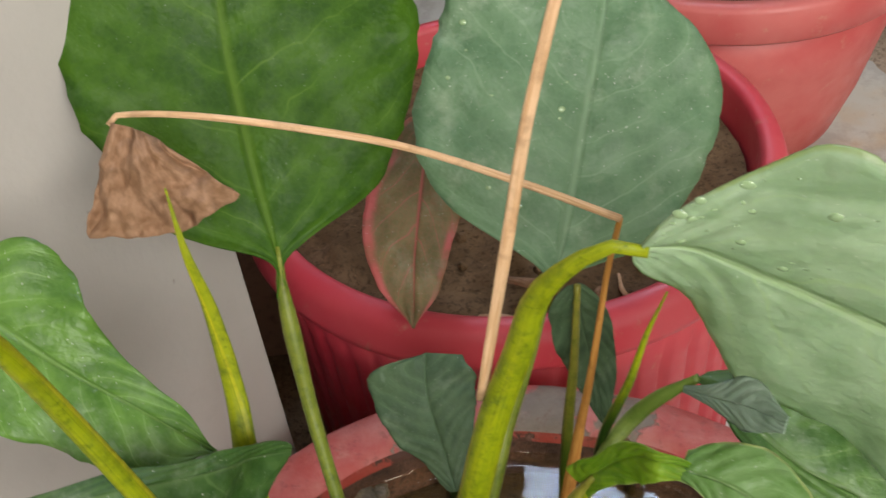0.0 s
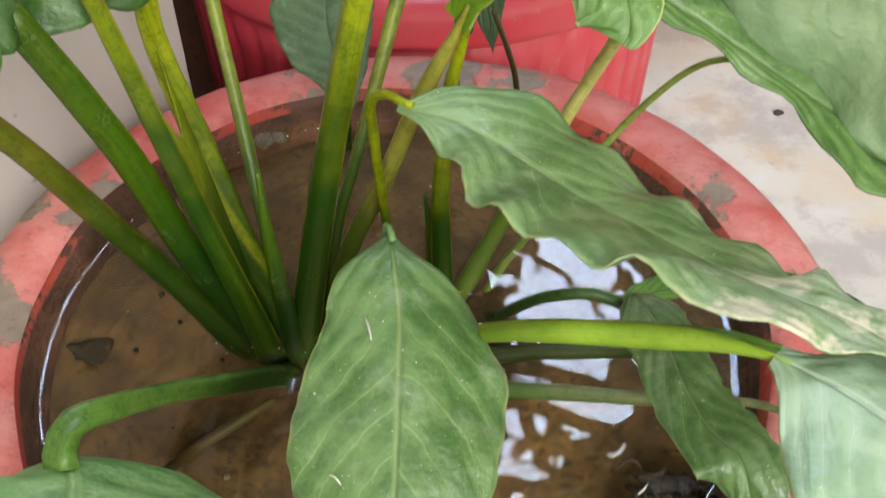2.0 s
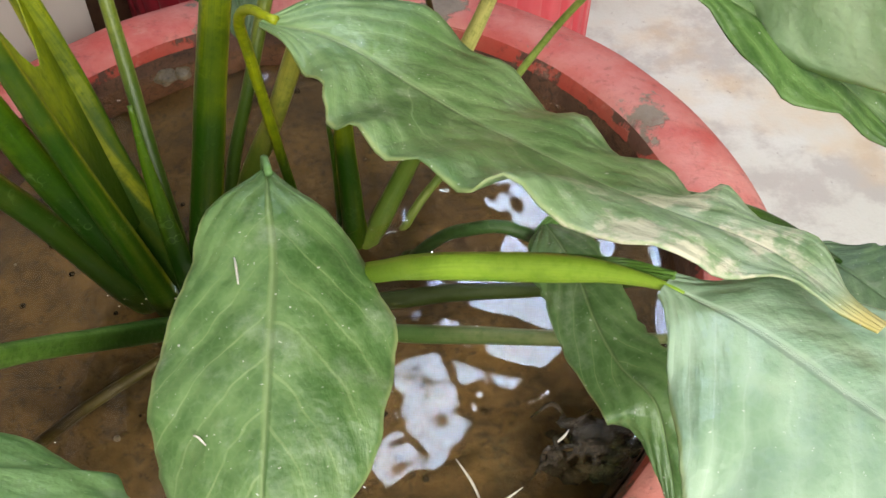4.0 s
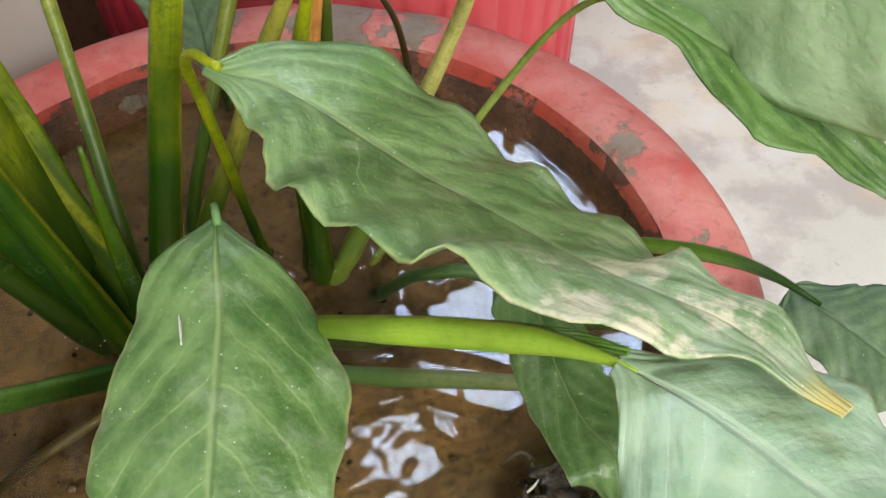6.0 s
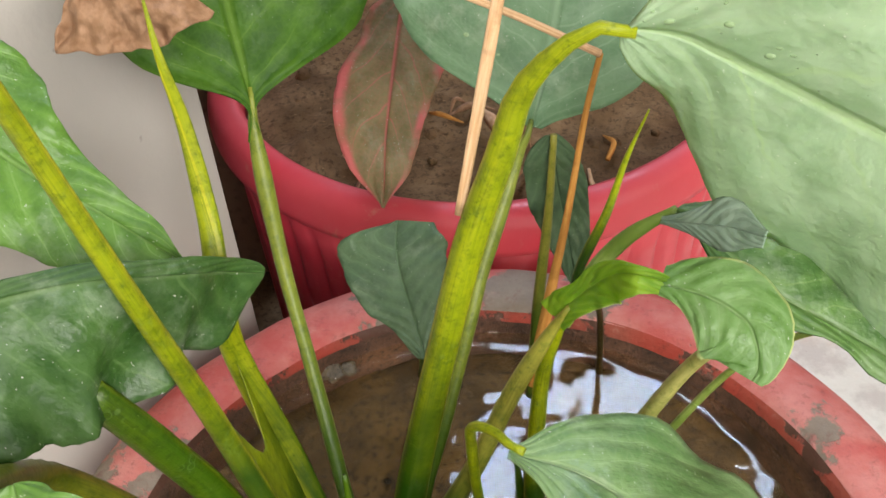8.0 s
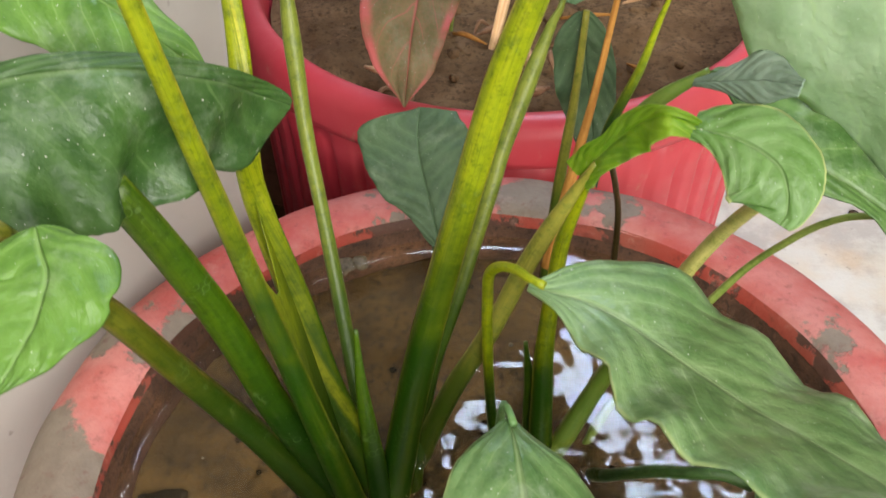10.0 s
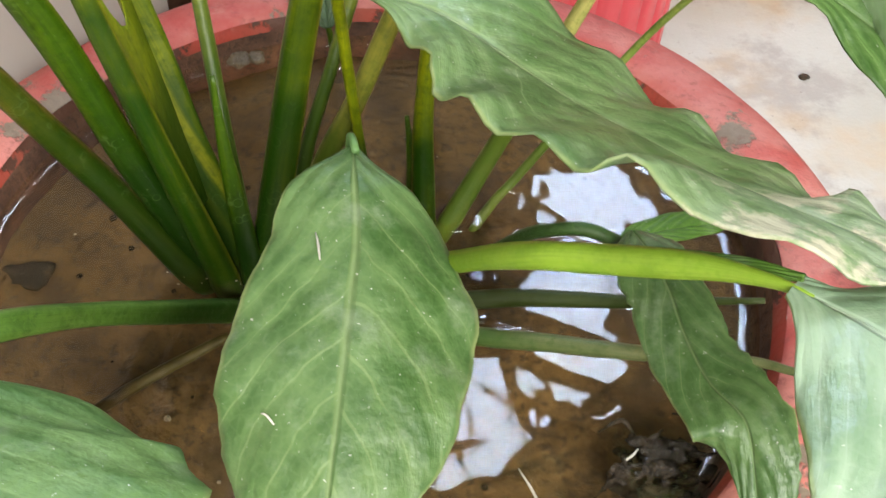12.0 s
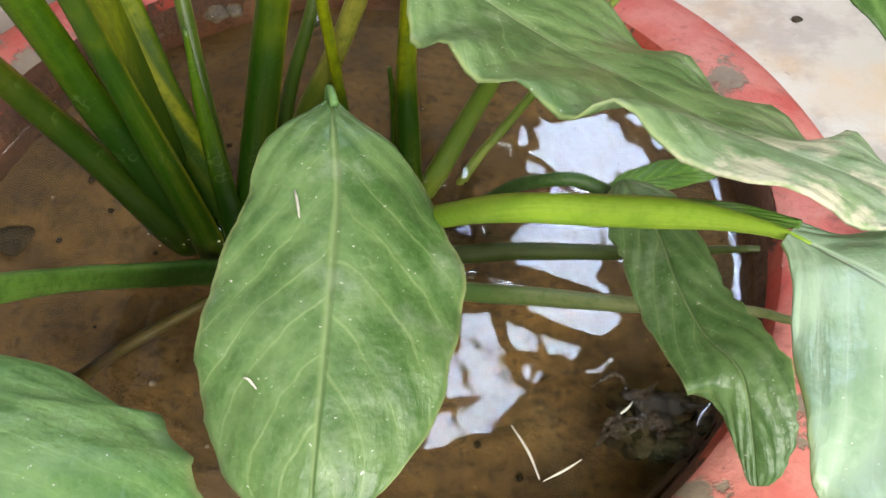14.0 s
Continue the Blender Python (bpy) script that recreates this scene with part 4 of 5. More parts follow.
blade([(0.0509, 0.1656, 0.3964), (0.0564, 0.1627, 0.3972), (0.0621, 0.1593, 0.3976), (0.0674, 0.1552, 0.3971), (0.0718, 0.1508, 0.3951), (0.0735, 0.1464, 0.3913), (0.0734, 0.1425, 0.3874), (0.0716, 0.1404, 0.3850)],
      [0.0030, 0.0048, 0.0090, 0.0136, 0.0154, 0.0150, 0.0146, 0.0110], [0.0058, 0.0096, 0.0122, 0.0140, 0.0128, 0.0113, 0.0075, 0.0030], (-0.1, -0.55, 0.83), GREEN_CURL, lily, 17, label='curled bright young leaf', fold=0.12, curl=-0.35, base=0, ridges=4.0, wave=0.0004, relief=0.00012)
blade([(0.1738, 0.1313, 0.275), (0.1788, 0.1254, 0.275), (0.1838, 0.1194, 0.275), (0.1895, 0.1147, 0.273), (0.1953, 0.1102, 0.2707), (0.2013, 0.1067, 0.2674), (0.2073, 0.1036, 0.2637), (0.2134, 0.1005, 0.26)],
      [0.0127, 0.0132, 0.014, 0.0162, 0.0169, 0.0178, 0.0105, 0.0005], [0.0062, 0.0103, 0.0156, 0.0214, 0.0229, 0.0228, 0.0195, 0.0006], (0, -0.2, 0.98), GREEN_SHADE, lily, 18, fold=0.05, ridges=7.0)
crumpled([(-0.1092, 0.2493, 0.4658), (-0.1040, 0.2485, 0.4645), (-0.0991, 0.2475, 0.4628), (-0.0951, 0.2466, 0.4605)],
         [(-0.1208, 0.2300, 0.4378), (-0.1061, 0.2305, 0.4362), (-0.0912, 0.2320, 0.4362), (-0.0829, 0.2345, 0.4392), (-0.0728, 0.2376, 0.4447)], (0.1, -0.8, 0.6), DRY_LEAF, lily, 20, "crumpled dry brown leaf hanging from a straw")
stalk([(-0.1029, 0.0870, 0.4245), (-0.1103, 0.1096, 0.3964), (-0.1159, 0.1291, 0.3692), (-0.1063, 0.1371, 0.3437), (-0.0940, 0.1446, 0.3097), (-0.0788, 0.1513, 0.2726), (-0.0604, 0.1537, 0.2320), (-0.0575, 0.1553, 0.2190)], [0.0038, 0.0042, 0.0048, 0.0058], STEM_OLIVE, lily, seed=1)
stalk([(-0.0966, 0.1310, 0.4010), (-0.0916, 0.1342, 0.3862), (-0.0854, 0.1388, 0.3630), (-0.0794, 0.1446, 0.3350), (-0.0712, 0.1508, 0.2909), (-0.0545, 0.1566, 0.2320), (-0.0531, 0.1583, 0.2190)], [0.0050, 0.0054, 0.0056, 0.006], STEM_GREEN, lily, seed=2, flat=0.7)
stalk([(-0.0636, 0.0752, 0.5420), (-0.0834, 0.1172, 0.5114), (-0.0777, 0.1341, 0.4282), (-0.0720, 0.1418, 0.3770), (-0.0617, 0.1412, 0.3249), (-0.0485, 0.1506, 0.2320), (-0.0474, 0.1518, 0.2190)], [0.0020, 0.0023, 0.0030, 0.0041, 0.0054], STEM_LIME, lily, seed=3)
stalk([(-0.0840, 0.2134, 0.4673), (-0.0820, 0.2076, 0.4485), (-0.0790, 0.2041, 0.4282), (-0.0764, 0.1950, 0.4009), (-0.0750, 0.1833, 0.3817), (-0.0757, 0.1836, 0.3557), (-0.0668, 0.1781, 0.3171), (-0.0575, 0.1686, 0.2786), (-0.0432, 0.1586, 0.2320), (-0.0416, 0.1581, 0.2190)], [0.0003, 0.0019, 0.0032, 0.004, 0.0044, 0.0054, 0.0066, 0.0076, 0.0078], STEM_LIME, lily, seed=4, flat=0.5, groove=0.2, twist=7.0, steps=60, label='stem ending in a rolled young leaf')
stalk([(-0.0738, 0.2655, 0.3990), (-0.0737, 0.2630, 0.3935), (-0.0741, 0.2588, 0.3825), (-0.0691, 0.2388, 0.3461), (-0.0623, 0.2197, 0.3162), (-0.0549, 0.1987, 0.2861), (-0.0426, 0.1626, 0.2320), (-0.0410, 0.1580, 0.2190)], [0.001, 0.0032, 0.0028, 0.0026, 0.0028, 0.0028, 0.0035, 0.004], STEM_REED, lily, seed=6)
stalk([(-0.0446, 0.164, 0.315), (-0.0433, 0.1593, 0.2859), (-0.0381, 0.1512, 0.232), (-0.0373, 0.1499, 0.219)], [0.0008, 0.0034, 0.0044], STEM_GREEN, lily, seed=7, flat=0.6, name='leaf_sheath')
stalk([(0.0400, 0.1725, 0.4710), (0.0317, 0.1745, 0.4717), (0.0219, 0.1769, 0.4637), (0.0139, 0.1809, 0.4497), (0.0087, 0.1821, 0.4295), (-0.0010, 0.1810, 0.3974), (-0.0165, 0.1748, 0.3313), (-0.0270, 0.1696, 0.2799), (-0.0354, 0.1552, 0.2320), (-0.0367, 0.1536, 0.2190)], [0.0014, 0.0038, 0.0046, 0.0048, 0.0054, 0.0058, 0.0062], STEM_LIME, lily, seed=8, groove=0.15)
stalk([(0.0226, 0.2650, 0.3800), (0.0205, 0.2590, 0.3765), (0.0170, 0.2520, 0.3735), (0.0028, 0.2281, 0.3426), (-0.0012, 0.2183, 0.3315), (-0.0116, 0.1981, 0.2995), (-0.0218, 0.1847, 0.2674), (-0.0272, 0.1689, 0.2320), (-0.0291, 0.1638, 0.2190)], [0.001, 0.0030, 0.0028, 0.0024, 0.0024, 0.0028, 0.0032], STEM_REED, lily, seed=9)
stalk([(0.0290, 0.1835, 0.3700), (0.0240, 0.1868, 0.3560), (0.0115, 0.1841, 0.3297), (-0.0018, 0.1784, 0.2975), (-0.0148, 0.1754, 0.2690), (-0.0266, 0.1744, 0.2320), (-0.0300, 0.1732, 0.2190)], [0.0010, 0.0030, 0.0034, 0.0037, 0.0040, 0.0046], STEM_GOLD, lily, seed=10)
stalk([(0.0280, 0.1850, 0.3600), (0.0315, 0.1935, 0.3630), (0.0400, 0.2015, 0.3703), (0.0495, 0.2038, 0.3800), (0.0624, 0.2039, 0.3895)], [0.0016, 0.0026, 0.0026, 0.0014], STEM_PALE, lily, seed=11)
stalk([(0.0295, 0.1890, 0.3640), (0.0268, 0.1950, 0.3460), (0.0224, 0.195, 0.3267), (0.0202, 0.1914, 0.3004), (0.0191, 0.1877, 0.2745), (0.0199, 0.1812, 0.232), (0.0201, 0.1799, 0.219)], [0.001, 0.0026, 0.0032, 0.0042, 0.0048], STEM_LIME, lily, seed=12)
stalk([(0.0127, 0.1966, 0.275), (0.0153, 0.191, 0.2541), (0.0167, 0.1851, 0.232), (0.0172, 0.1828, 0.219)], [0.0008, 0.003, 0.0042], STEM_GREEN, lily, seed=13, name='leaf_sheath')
stalk([(0.0511, 0.2043, 0.4264), (0.0460, 0.2047, 0.4089), (0.0411, 0.2028, 0.3897), (0.0331, 0.1997, 0.3689), (0.0295, 0.1964, 0.3505)], [0.0003, 0.0011, 0.0016, 0.0009], STEM_LIME, lily, seed=14, label='thin rolled young leaf')
stalk([(0.0430, 0.2480, 0.4170), (0.0391, 0.2475, 0.3934), (0.0329, 0.2362, 0.3576), (0.0274, 0.2276, 0.3318), (0.0203, 0.2147, 0.2961)], [0.0010, 0.0014, 0.0028], RUST_STEM, lily, seed=15, label='rust-brown dried petiole')
stalk([(0.0302, 0.2606, 0.3763), (0.0285, 0.2565, 0.3435), (0.0251, 0.2516, 0.3043), (0.0222, 0.2466, 0.2500)], [0.0012, 0.0022, 0.0026], STEM_GOLD, lily, seed=16)
stalk([(0.0784, 0.1626, 0.3812), (0.0695, 0.1916, 0.3287), (0.0460, 0.1947, 0.2669), (0.0275, 0.1819, 0.2320), (0.0236, 0.1797, 0.2190)], [0.0022, 0.0026, 0.0034, 0.0044], STEM_BUTTER, lily, seed=17)
stalk([(0.1290, 0.1960, 0.3400), (0.1215, 0.1978, 0.3392), (0.1130, 0.2025, 0.3330), (0.1035, 0.2100, 0.3170), (0.0888, 0.2185, 0.2865), (0.0541, 0.2048, 0.2400), (0.0423, 0.1916, 0.2300), (0.0359, 0.1844, 0.2190)], [0.0012, 0.0014, 0.0017, 0.0021], STEM_PALE, lily, seed=18)
stalk([(0.0386, 0.2182, 0.345), (0.0507, 0.2585, 0.285), (0.0546, 0.2738, 0.233), (0.0553, 0.2765, 0.219)], [0.0011, 0.0015], STEM_MUDDY, lily, seed=19)
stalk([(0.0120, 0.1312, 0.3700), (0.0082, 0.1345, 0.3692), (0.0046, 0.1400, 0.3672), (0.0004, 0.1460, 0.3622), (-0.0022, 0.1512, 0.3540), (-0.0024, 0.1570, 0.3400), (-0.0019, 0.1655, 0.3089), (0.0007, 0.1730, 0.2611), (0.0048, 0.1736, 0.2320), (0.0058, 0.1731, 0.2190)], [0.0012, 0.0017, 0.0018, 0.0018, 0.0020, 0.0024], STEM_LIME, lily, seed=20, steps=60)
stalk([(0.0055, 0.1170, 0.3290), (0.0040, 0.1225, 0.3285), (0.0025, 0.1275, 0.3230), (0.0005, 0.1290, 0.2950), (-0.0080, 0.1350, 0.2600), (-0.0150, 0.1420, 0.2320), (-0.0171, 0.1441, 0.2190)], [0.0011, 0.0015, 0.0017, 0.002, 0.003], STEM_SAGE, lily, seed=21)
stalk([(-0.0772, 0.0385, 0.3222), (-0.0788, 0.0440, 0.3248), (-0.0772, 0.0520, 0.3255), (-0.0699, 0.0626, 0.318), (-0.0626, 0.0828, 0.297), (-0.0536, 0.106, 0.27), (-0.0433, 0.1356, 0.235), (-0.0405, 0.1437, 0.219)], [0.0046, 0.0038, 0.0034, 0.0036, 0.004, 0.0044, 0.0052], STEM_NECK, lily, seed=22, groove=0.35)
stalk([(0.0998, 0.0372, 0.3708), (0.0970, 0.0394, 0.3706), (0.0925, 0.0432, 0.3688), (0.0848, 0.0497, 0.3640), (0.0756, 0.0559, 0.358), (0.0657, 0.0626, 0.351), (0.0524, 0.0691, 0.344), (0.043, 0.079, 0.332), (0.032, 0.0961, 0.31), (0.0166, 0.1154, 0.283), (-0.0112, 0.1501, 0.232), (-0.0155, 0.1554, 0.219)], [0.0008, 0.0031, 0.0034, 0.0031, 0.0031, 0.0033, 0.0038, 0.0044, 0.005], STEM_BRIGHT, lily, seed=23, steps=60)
stalk([(0.0813, 0.1276, 0.288), (0.072, 0.1294, 0.291), (0.0624, 0.1315, 0.288), (0.0534, 0.1429, 0.272), (0.0417, 0.167, 0.233), (0.0391, 0.1724, 0.219)], [0.0022, 0.0022, 0.0025], STEM_DARK, lily, seed=24)
stalk([(0.1307, 0.1263, 0.266), (0.0895, 0.1367, 0.25), (0.0551, 0.1427, 0.242), (0.0303, 0.1452, 0.235), (0.0042, 0.1514, 0.228), (-0.0071, 0.1541, 0.219)], [0.001, 0.0026, 0.0035, 0.0035], STEM_SUNK, lily, seed=25)
stalk([(0.1421, 0.0973, 0.266), (0.1344, 0.1011, 0.264), (0.1254, 0.1083, 0.258), (0.0931, 0.1154, 0.25), (0.0638, 0.1223, 0.244), (0.0365, 0.1299, 0.236), (0.0053, 0.1387, 0.228), (-0.0061, 0.1419, 0.219)], [0.0012, 0.0026, 0.0034, 0.0036], STEM_DULL, lily, seed=26)
stalk([(-0.0436, 0.1281, 0.2285), (-0.0649, 0.1107, 0.2275), (-0.0747, 0.0998, 0.23), (-0.0826, 0.0815, 0.242)], [0.0020, 0.0024, 0.0020], STEM_MUDDY, lily, seed=27)
stalk([(0.1124, 0.1089, 0.325), (0.1286, 0.1148, 0.315), (0.1489, 0.1223, 0.3), (0.1667, 0.1267, 0.285), (0.1804, 0.1234, 0.276)], [0.002, 0.0024, 0.002, 0.0008], STEM_GREEN, lily, seed=28)
stalk([(-0.0294, 0.2661, 0.28), (-0.0268, 0.2632, 0.272), (-0.0243, 0.2661, 0.257), (-0.0258, 0.2754, 0.232), (-0.0263, 0.2786, 0.219)], [0.0012, 0.0016], STEM_GREEN, lily, seed=29)
stalk([(0.0224, 0.1962, 0.5292), (0.0139, 0.1926, 0.4959), (0.0083, 0.1907, 0.4655), (-0.0028, 0.1834, 0.4087)], [0.0014, 0.0016, 0.0017, 0.0014], STRAW, lily, seed=30, flat=0.45, name='flower_stalk', label='dead straw-coloured flower stalk')
stalk([(-0.1110, 0.2515, 0.4633), (-0.1089, 0.2539, 0.4651), (-0.0877, 0.2531, 0.4641), (-0.0573, 0.2534, 0.4571), (-0.0230, 0.2521, 0.4478), (0.0108, 0.2473, 0.4354), (0.0430, 0.2480, 0.4170)], [0.0009, 0.0012, 0.0012, 0.0013], STRAW, lily, seed=31, flat=0.7, label='bent straw-coloured dry petiole')
web([(-0.0732, 0.1401, 0.388), (-0.0705, 0.1416, 0.3700), (-0.0614, 0.1416, 0.3228), (-0.0538, 0.1460, 0.270)],
    [(-0.0765, 0.1832, 0.3580), (-0.0725, 0.1812, 0.3400), (-0.0630, 0.1735, 0.3025), (-0.0525, 0.1650, 0.262)], STEM_LIME, lily)

# ---- the water, drawn up a little along the pot and round every stem ----


def water_height(x, y):
    h = 0.0026 * math.exp(-(0.1375 - math.hypot(x, y)) / 0.0024)
    for fx, fy, fr in FEET:
        d = math.hypot(x - fx, y - fy) - fr
        if d < 0.012:
            h = max(h, 0.0016 * math.exp(-max(d, 0) / 0.0020))
    return h + 0.00024 * noise.noise(Vector((x * 60, y * 60, 3))) + 0.00007 * noise.noise(Vector((x * 170, y * 170, 5)))


water = tagged(part("water", disc(POT, 0.1375, LEVEL, 170, 260, water_height), WATER), "clear shallow water reflecting the sky, in the pot", "water", kind="structure")
water.visible_shadow = False

# ---- the pink caladium and litter in the plastic pot ----
caladium = thing("caladium", "small caladium with a pink-veined leaf hanging over the pot rim", "plant", (-0.02, 0.46, 0.238))
stalk([(-0.026, 0.47, 0.236), (-0.022, 0.462, 0.29), (-0.0286, 0.431, 0.345)], [0.002, 0.0015], STEM_PALE, caladium, seed=4)
blade([(-0.0277, 0.431, 0.345), (-0.0312, 0.4172, 0.3364), (-0.0334, 0.4028, 0.3285), (-0.0353, 0.3882, 0.3207), (-0.0373, 0.3739, 0.3125), (-0.0392, 0.3599, 0.3038), (-0.0405, 0.3489, 0.2914), (-0.0418, 0.3379, 0.279)],
      [0, 0.0151, 0.0184, 0.0256, 0.0273, 0.0235, 0.0157, 0.0009], [0.0189, 0.0286, 0.0279, 0.0228, 0.0186, 0.0158, 0.0115, 0.0007], (0, -0.8, 0.6), PINK_LEAF, caladium, 19, fold=0.1, ridges=7.0, wave=0.001)


def litter(points, radii, label, material, name="dead_stalk"):
    st = stalk(points, radii, material, None, name, "", steps=16, sides=8)
    return tagged(st, label, "dead stalk")


litter([(-0.012, 0.372, 0.246), (0.000, 0.366, 0.250), (0.014, 0.362, 0.252), (0.026, 0.366, 0.248)], [0.004, 0.005, 0.003, 0.001], "pale dry curled stalk on the soil", STRAW)
litter([(0.008, 0.452, 0.250), (0.015, 0.420, 0.262), (0.022, 0.398, 0.256)], [0.002, 0.004, 0.002], "pale dry stalk lying on the soil", STRAW)
litter([(0.030, 0.405, 0.246), (0.020, 0.392, 0.252), (0.004, 0.398, 0.250)], [0.001, 0.003, 0.002], "brown dry stalk lying on the soil", DRY_LEAF)

rnd = random.Random(31)
for k in range(16):
    x, y = rnd.uniform(-0.09, 0.11), rnd.uniform(0.375, 0.50)
    a, n = rnd.uniform(0, 6.28), rnd.uniform(0.012, 0.034)
    z = 0.240 + rnd.uniform(0, 0.004)
    litter([(x, y, z), (x + 0.5 * n * math.cos(a), y + 0.5 * n * math.sin(a), z + rnd.uniform(0.001, 0.006)), (x + n * math.cos(a + 0.4), y + n * math.sin(a + 0.4), z)],
           [rnd.uniform(0.0005, 0.0016), rnd.uniform(0.001, 0.0026), 0.0005], "dry broken bit of stalk on the soil", (STRAW, DRY_LEAF, RUST_STEM, DRY_LEAF)[k % 4])
for k in range(26):
    x, y, r = rnd.uniform(-0.11, 0.12), rnd.uniform(0.38, 0.60), rnd.uniform(0.002, 0.0065)
    tagged(part("soil_clod", lump((x, y, 0.2385), r, 90 + k, (1, 1, 0.7), 0.5, 2), DRY_SOIL), "dry crumb of soil in the red pot", "clod", "soil crumbs")

# ---- things in the water and on the floor ----
tagged(part("pebble", lump((-0.0665, 0.2745, 0.236), 0.0055, 3), STONE), "small grey pebble at the waterline", "pebble")
tagged(part("pebble", lump((-0.0595, 0.2765, 0.236), 0.0040, 5), STONE), "small grey pebble at the waterline", "pebble")
tagged(part("mud_clod", lump((-0.121, 0.152, 0.2245), 0.0070, 8, (1.2, 0.8, 0.5), 0.7), SLUDGE), "dark clod of mud under the water", "clod")
rnd = random.Random(12)
for fx, fy, fr in FEET[:9]:
    for k in range(2):
        a = rnd.uniform(3.3, 6.2)
        d = fr + rnd.uniform(0.0006, 0.004)
        speck = lump((POT[0] + fx + d * math.cos(a), POT[1] + fy + d * math.sin(a), LEVEL + 0.0003), rnd.uniform(0.00018, 0.00036), 140 + k, (1.5, 1, 0.5), 0.5, 1)
        tagged(part("pale_scrap", speck, PALE_BITS), "tiny pale scrap floating beside the stems", "debris", "pale scraps")
sludge = thing("sludge_heap", "dark slimy heap of rotting leaves in the water", "debris", (0.100, 0.080, 0.232))
rnd = random.Random(7)
for k in range(46):
    a, r = rnd.uniform(0, 6.28), rnd.uniform(0, 1) ** 0.6
    part("clump", lump((0.101 + 0.017 * r * math.cos(a), 0.083 + 0.014 * r * math.sin(a), 0.2335 + rnd.uniform(-0.002, 0.003) + 0.002 * (1 - r)), rnd.uniform(0.0010, 0.0036), 20 + k,
                       (rnd.uniform(0.7, 1.7), rnd.uniform(0.6, 1.2), 0.6), 0.75, 2), SLUDGE, sludge)
for k in range(14):
    x, y, a = 0.101 + rnd.uniform(-0.015, 0.015), 0.083 + rnd.uniform(-0.012, 0.012), rnd.uniform(0, 6.28)
    stalk([(x, y, 0.234), (x + 0.006 * math.cos(a), y + 0.006 * math.sin(a), 0.2385), (x + 0.012 * math.cos(a + 0.6), y + 0.012 * math.sin(a + 0.6), 0.2345)], [0.0004, 0.0009, 0.0004],
          SLUDGE, sludge, "rotten_fibre", sides=6, steps=10)
# pale strips laid on the water for thin glints of mirrored sky
for a, b in (((0.0555, 0.0784), (0.0634, 0.0609)), ((0.0645, 0.0603), (0.0760, 0.0677)), ((0.0871, 0.0824), (0.0926, 0.0880))):
    mid = ((a[0] + b[0]) / 2 + 0.0008, (a[1] + b[1]) / 2)
    sliver = stalk([(*a, 0.2376), (*mid, 0.2380), (*b, 0.2376)], [0.0002, 0.00045, 0.0002], PALE_BITS, None, "pale_sliver", sides=6, steps=10, flat=0.5)
    tagged(sliver, "thin pale strip laid on the water as a line of mirrored sky", "dry fibre", "dry fibres")
for k in range(70):
    a, r = rnd.uniform(0, 6.28), rnd.uniform(0.2, 0.95) * 0.125
    x, y = POT[0] + r * math.cos(a), POT[1] + r * math.sin(a)
    tagged(part("pebble", lump((x, y, 0.2245 + mud_height(x - POT[0], y - POT[1])), rnd.uniform(0.0005, 0.0018), 50 + k, (1, 1, 0.7), 0.4, 1), SLUDGE if k % 3 else STONE),
           "tiny bit of grit under the water", "grit", "grit in the pot")

drain = thing("floor_drain", "round floor drain cover with small holes", "drain", (0.286, 0.728, 0.0))
part("cover", lathe([(0.0, 0.008), (0.016, 0.0078), (0.022, 0.006), (0.0245, 0.003), (0.0260, 0.0005)], (0.286, 0.728), 48), DRAIN_METAL, drain)
for k in range(8):
    a = 6.283 * k / 7 + 0.4
    x, y = (0.286 + 0.0125 * math.cos(a), 0.728 + 0.0125 * math.sin(a)) if k < 7 else (0.286, 0.728)
    part("hole", lathe([(0.0, 0.0086), (0.0026, 0.0085), (0.0029, 0.0075)], (x, y), 16), HOLE, drain)
# brown panel added to fill the dark gap between pillar and red pot
board = part("board", box((-0.60, -0.150), (0.575, 0.590), (0.0, 0.62), 0.002), GAP_BROWN, smooth=False)
tagged(board, "dark brown upright panel added to fill the dark gap behind the pillar", "board")
tagged(part("pebble", lump((0.300, 0.5925, 0.001), 0.0035, 77, (1.2, 1, 0.5)), SLUDGE), "small dark bit of grit on the concrete", "grit")
# dark mound added to darken the shaded floor seen past the pillar
floor_fill = disc((-0.25, 0.52), 0.14, 0.012, 40, 80, lambda x, y: 0.006 * noise.noise(Vector((x, y, 5)) * 30) - 0.013 * (math.hypot(x, y) / 0.14) ** 4)
tagged(part("gap_floor_patch", floor_fill, DRY_SOIL), "dark patch added for the shaded floor behind the pillar", "soil", kind="stuff")

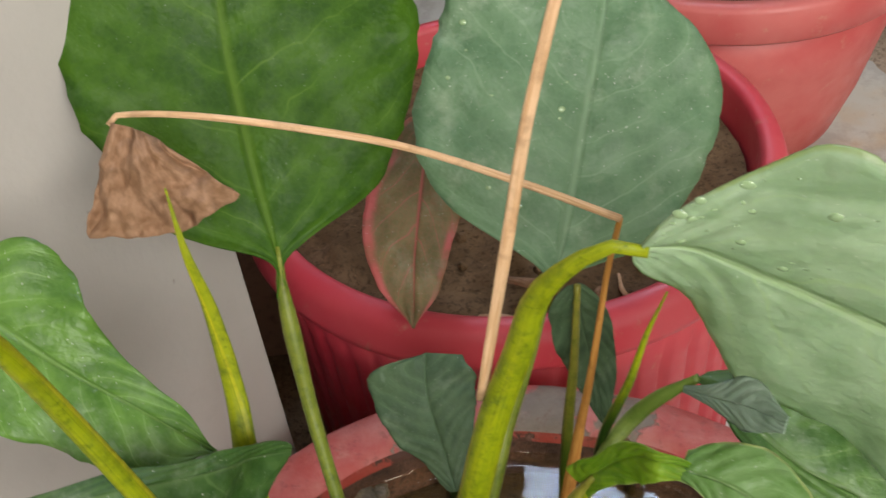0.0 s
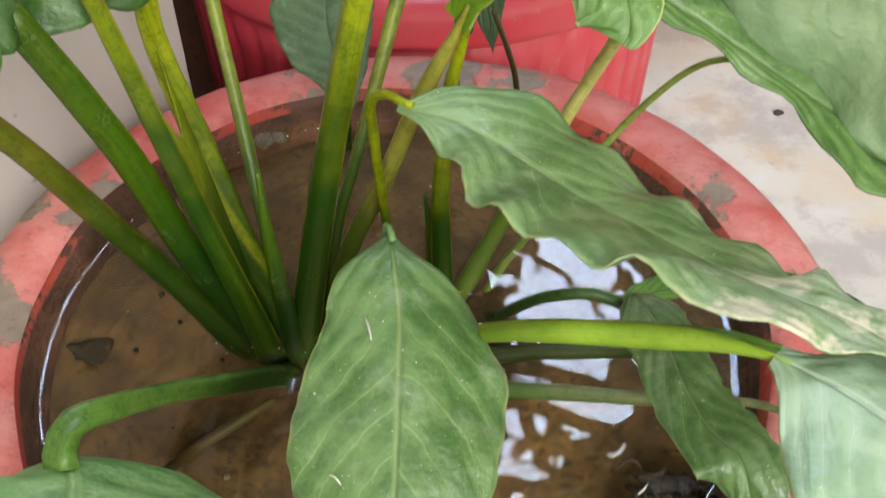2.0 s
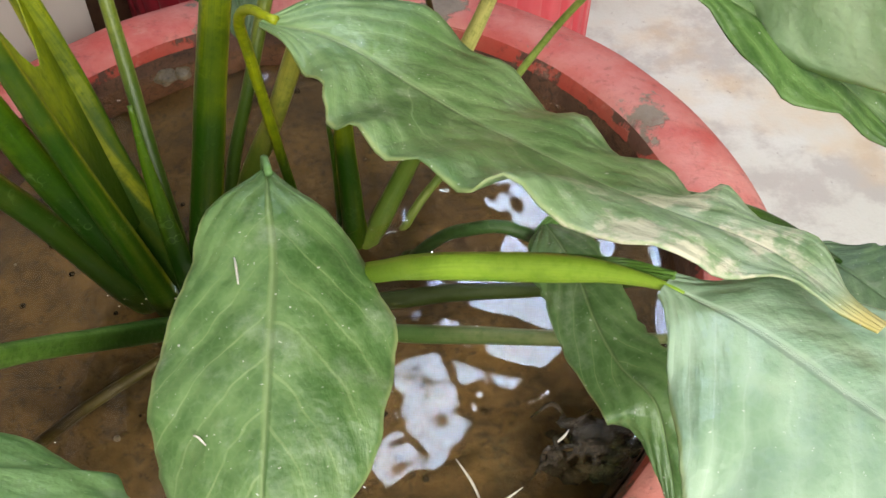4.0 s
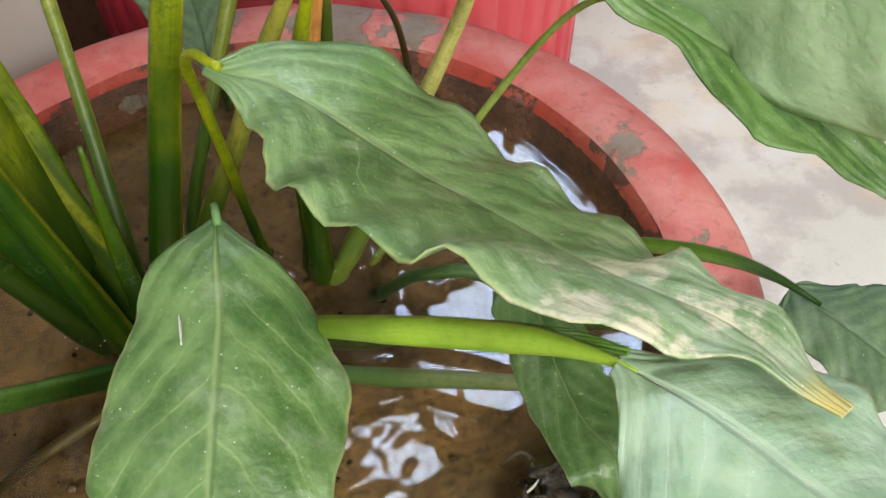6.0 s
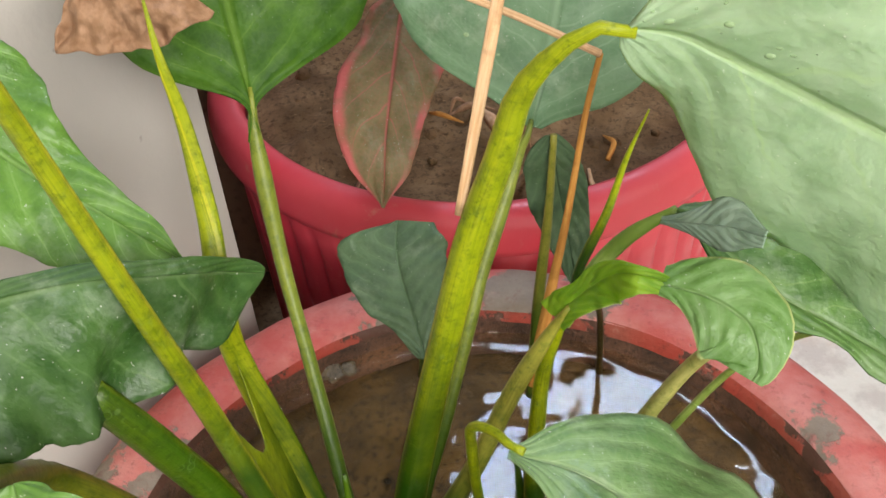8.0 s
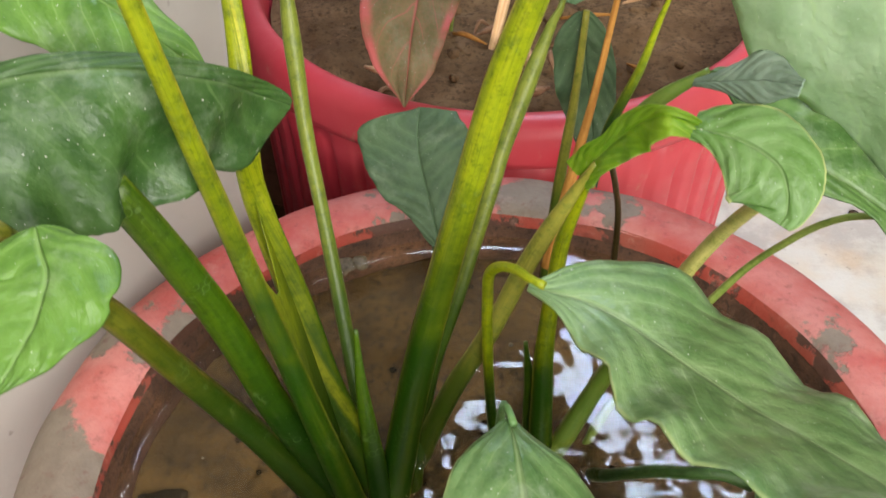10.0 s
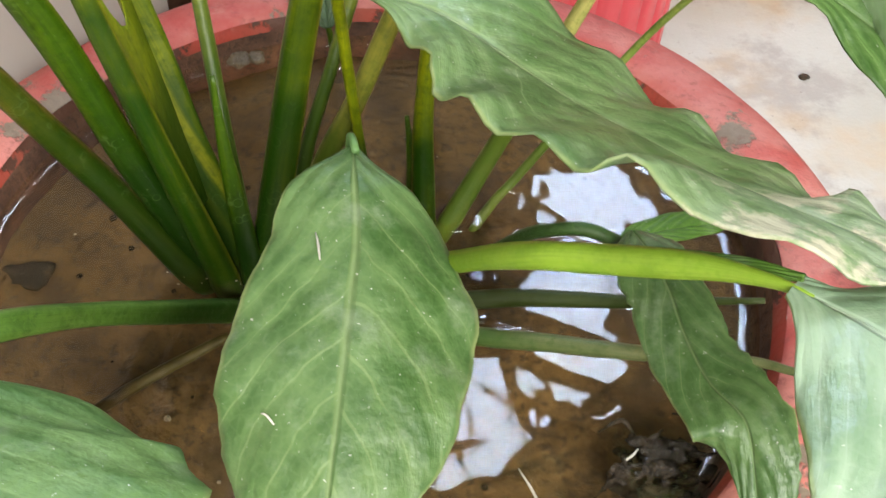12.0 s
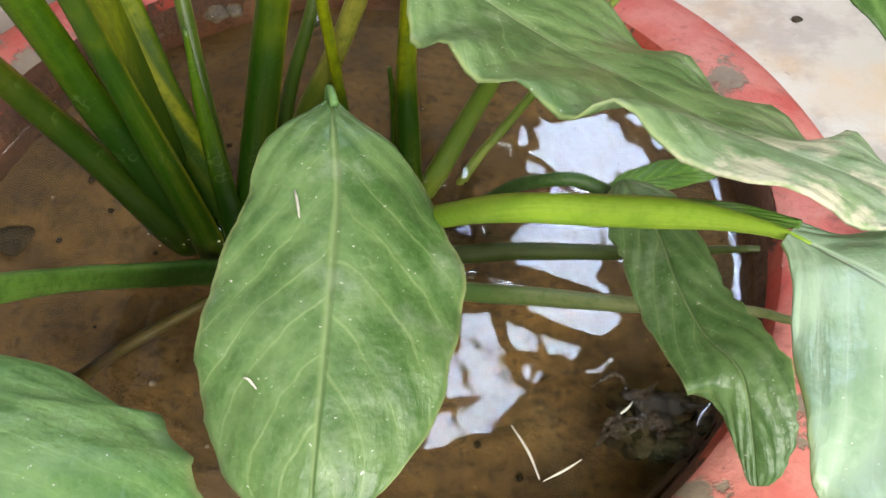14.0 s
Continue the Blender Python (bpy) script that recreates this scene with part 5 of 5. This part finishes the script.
# small dry bits lying on the front leaf
for pts, r in ((((-0.0016, 0.0891, 0.3264), (-0.0002, 0.0840, 0.3279), (0.0010, 0.0783, 0.3286)), 0.00035), (((-0.0093, 0.0985, 0.3233), (-0.0096, 0.0962, 0.3239), (-0.0095, 0.0940, 0.3239)), 0.0004),
               (((-0.0092, 0.0447, 0.3118), (-0.0078, 0.0438, 0.3124), (-0.0061, 0.0425, 0.3107)), 0.0003)):
    bit = stalk(pts, [0.0002, r, r, 0.0002], PALE_BITS, None, "pale_sliver", sides=6, steps=10)
    tagged(bit, "thin pale dry fibre lying on a green leaf", "dry fibre", "dry fibres")


def sprinkle(leaf, count, seed, us, vs):
    """Drops of water on a leaf, within a stretch of its length and breadth."""
    rnd = random.Random(seed)
    me = leaf.data
    nv, half = 29, len(me.vertices) // 2
    shape = lump((0, 0, 0), 1.0, 1, (1, 1, 1), 0.12, 2)
    drop = bpy.data.meshes.new("droplet")
    shape.to_mesh(drop)
    shape.free()
    drop.materials.append(DROP)
    drop.shade_smooth()
    for k in range(count):
        i, j = int(rnd.uniform(*us) * 71), int(rnd.uniform(*vs) * 28)
        vtx = me.vertices[2 * nv * i + j]
        up = vtx.normal if vtx.normal.z > 0 else -vtx.normal
        r = 0.0004 + 0.0010 * rnd.random() ** 3
        ob = new("droplet", drop)
        ob.matrix_world = Matrix.Translation(vtx.co + up * 0.0002) @ up.to_track_quat("Z", "Y").to_matrix().to_4x4() @ Matrix.Diagonal((r * rnd.uniform(0.8, 1.6), r, 0.45 * r, 1))
        ob.parent = leaf
        ob.matrix_parent_inverse = leaf.matrix_world.inverted()


bpy.context.view_layer.update()
sprinkle(BIG_LEAF, 150, 5, (0.04, 0.6), (0.08, 0.95))
sprinkle(BACK_LEAF, 30, 6, (0.3, 0.8), (0.1, 0.95))
# brown patch that gives the far floor its earthy, shaded tone
dust = disc((0.56, 1.17), 0.28, 0.004, 40, 90, lambda x, y: 0.003 * noise.noise(Vector((x, y, 8)) * 20) - 0.006 * (math.hypot(x, y) / 0.28) ** 6)
tagged(part("far_floor_patch", dust, FAR_BROWN), "brown patch added for the brown, shaded far floor", "soil", kind="stuff")
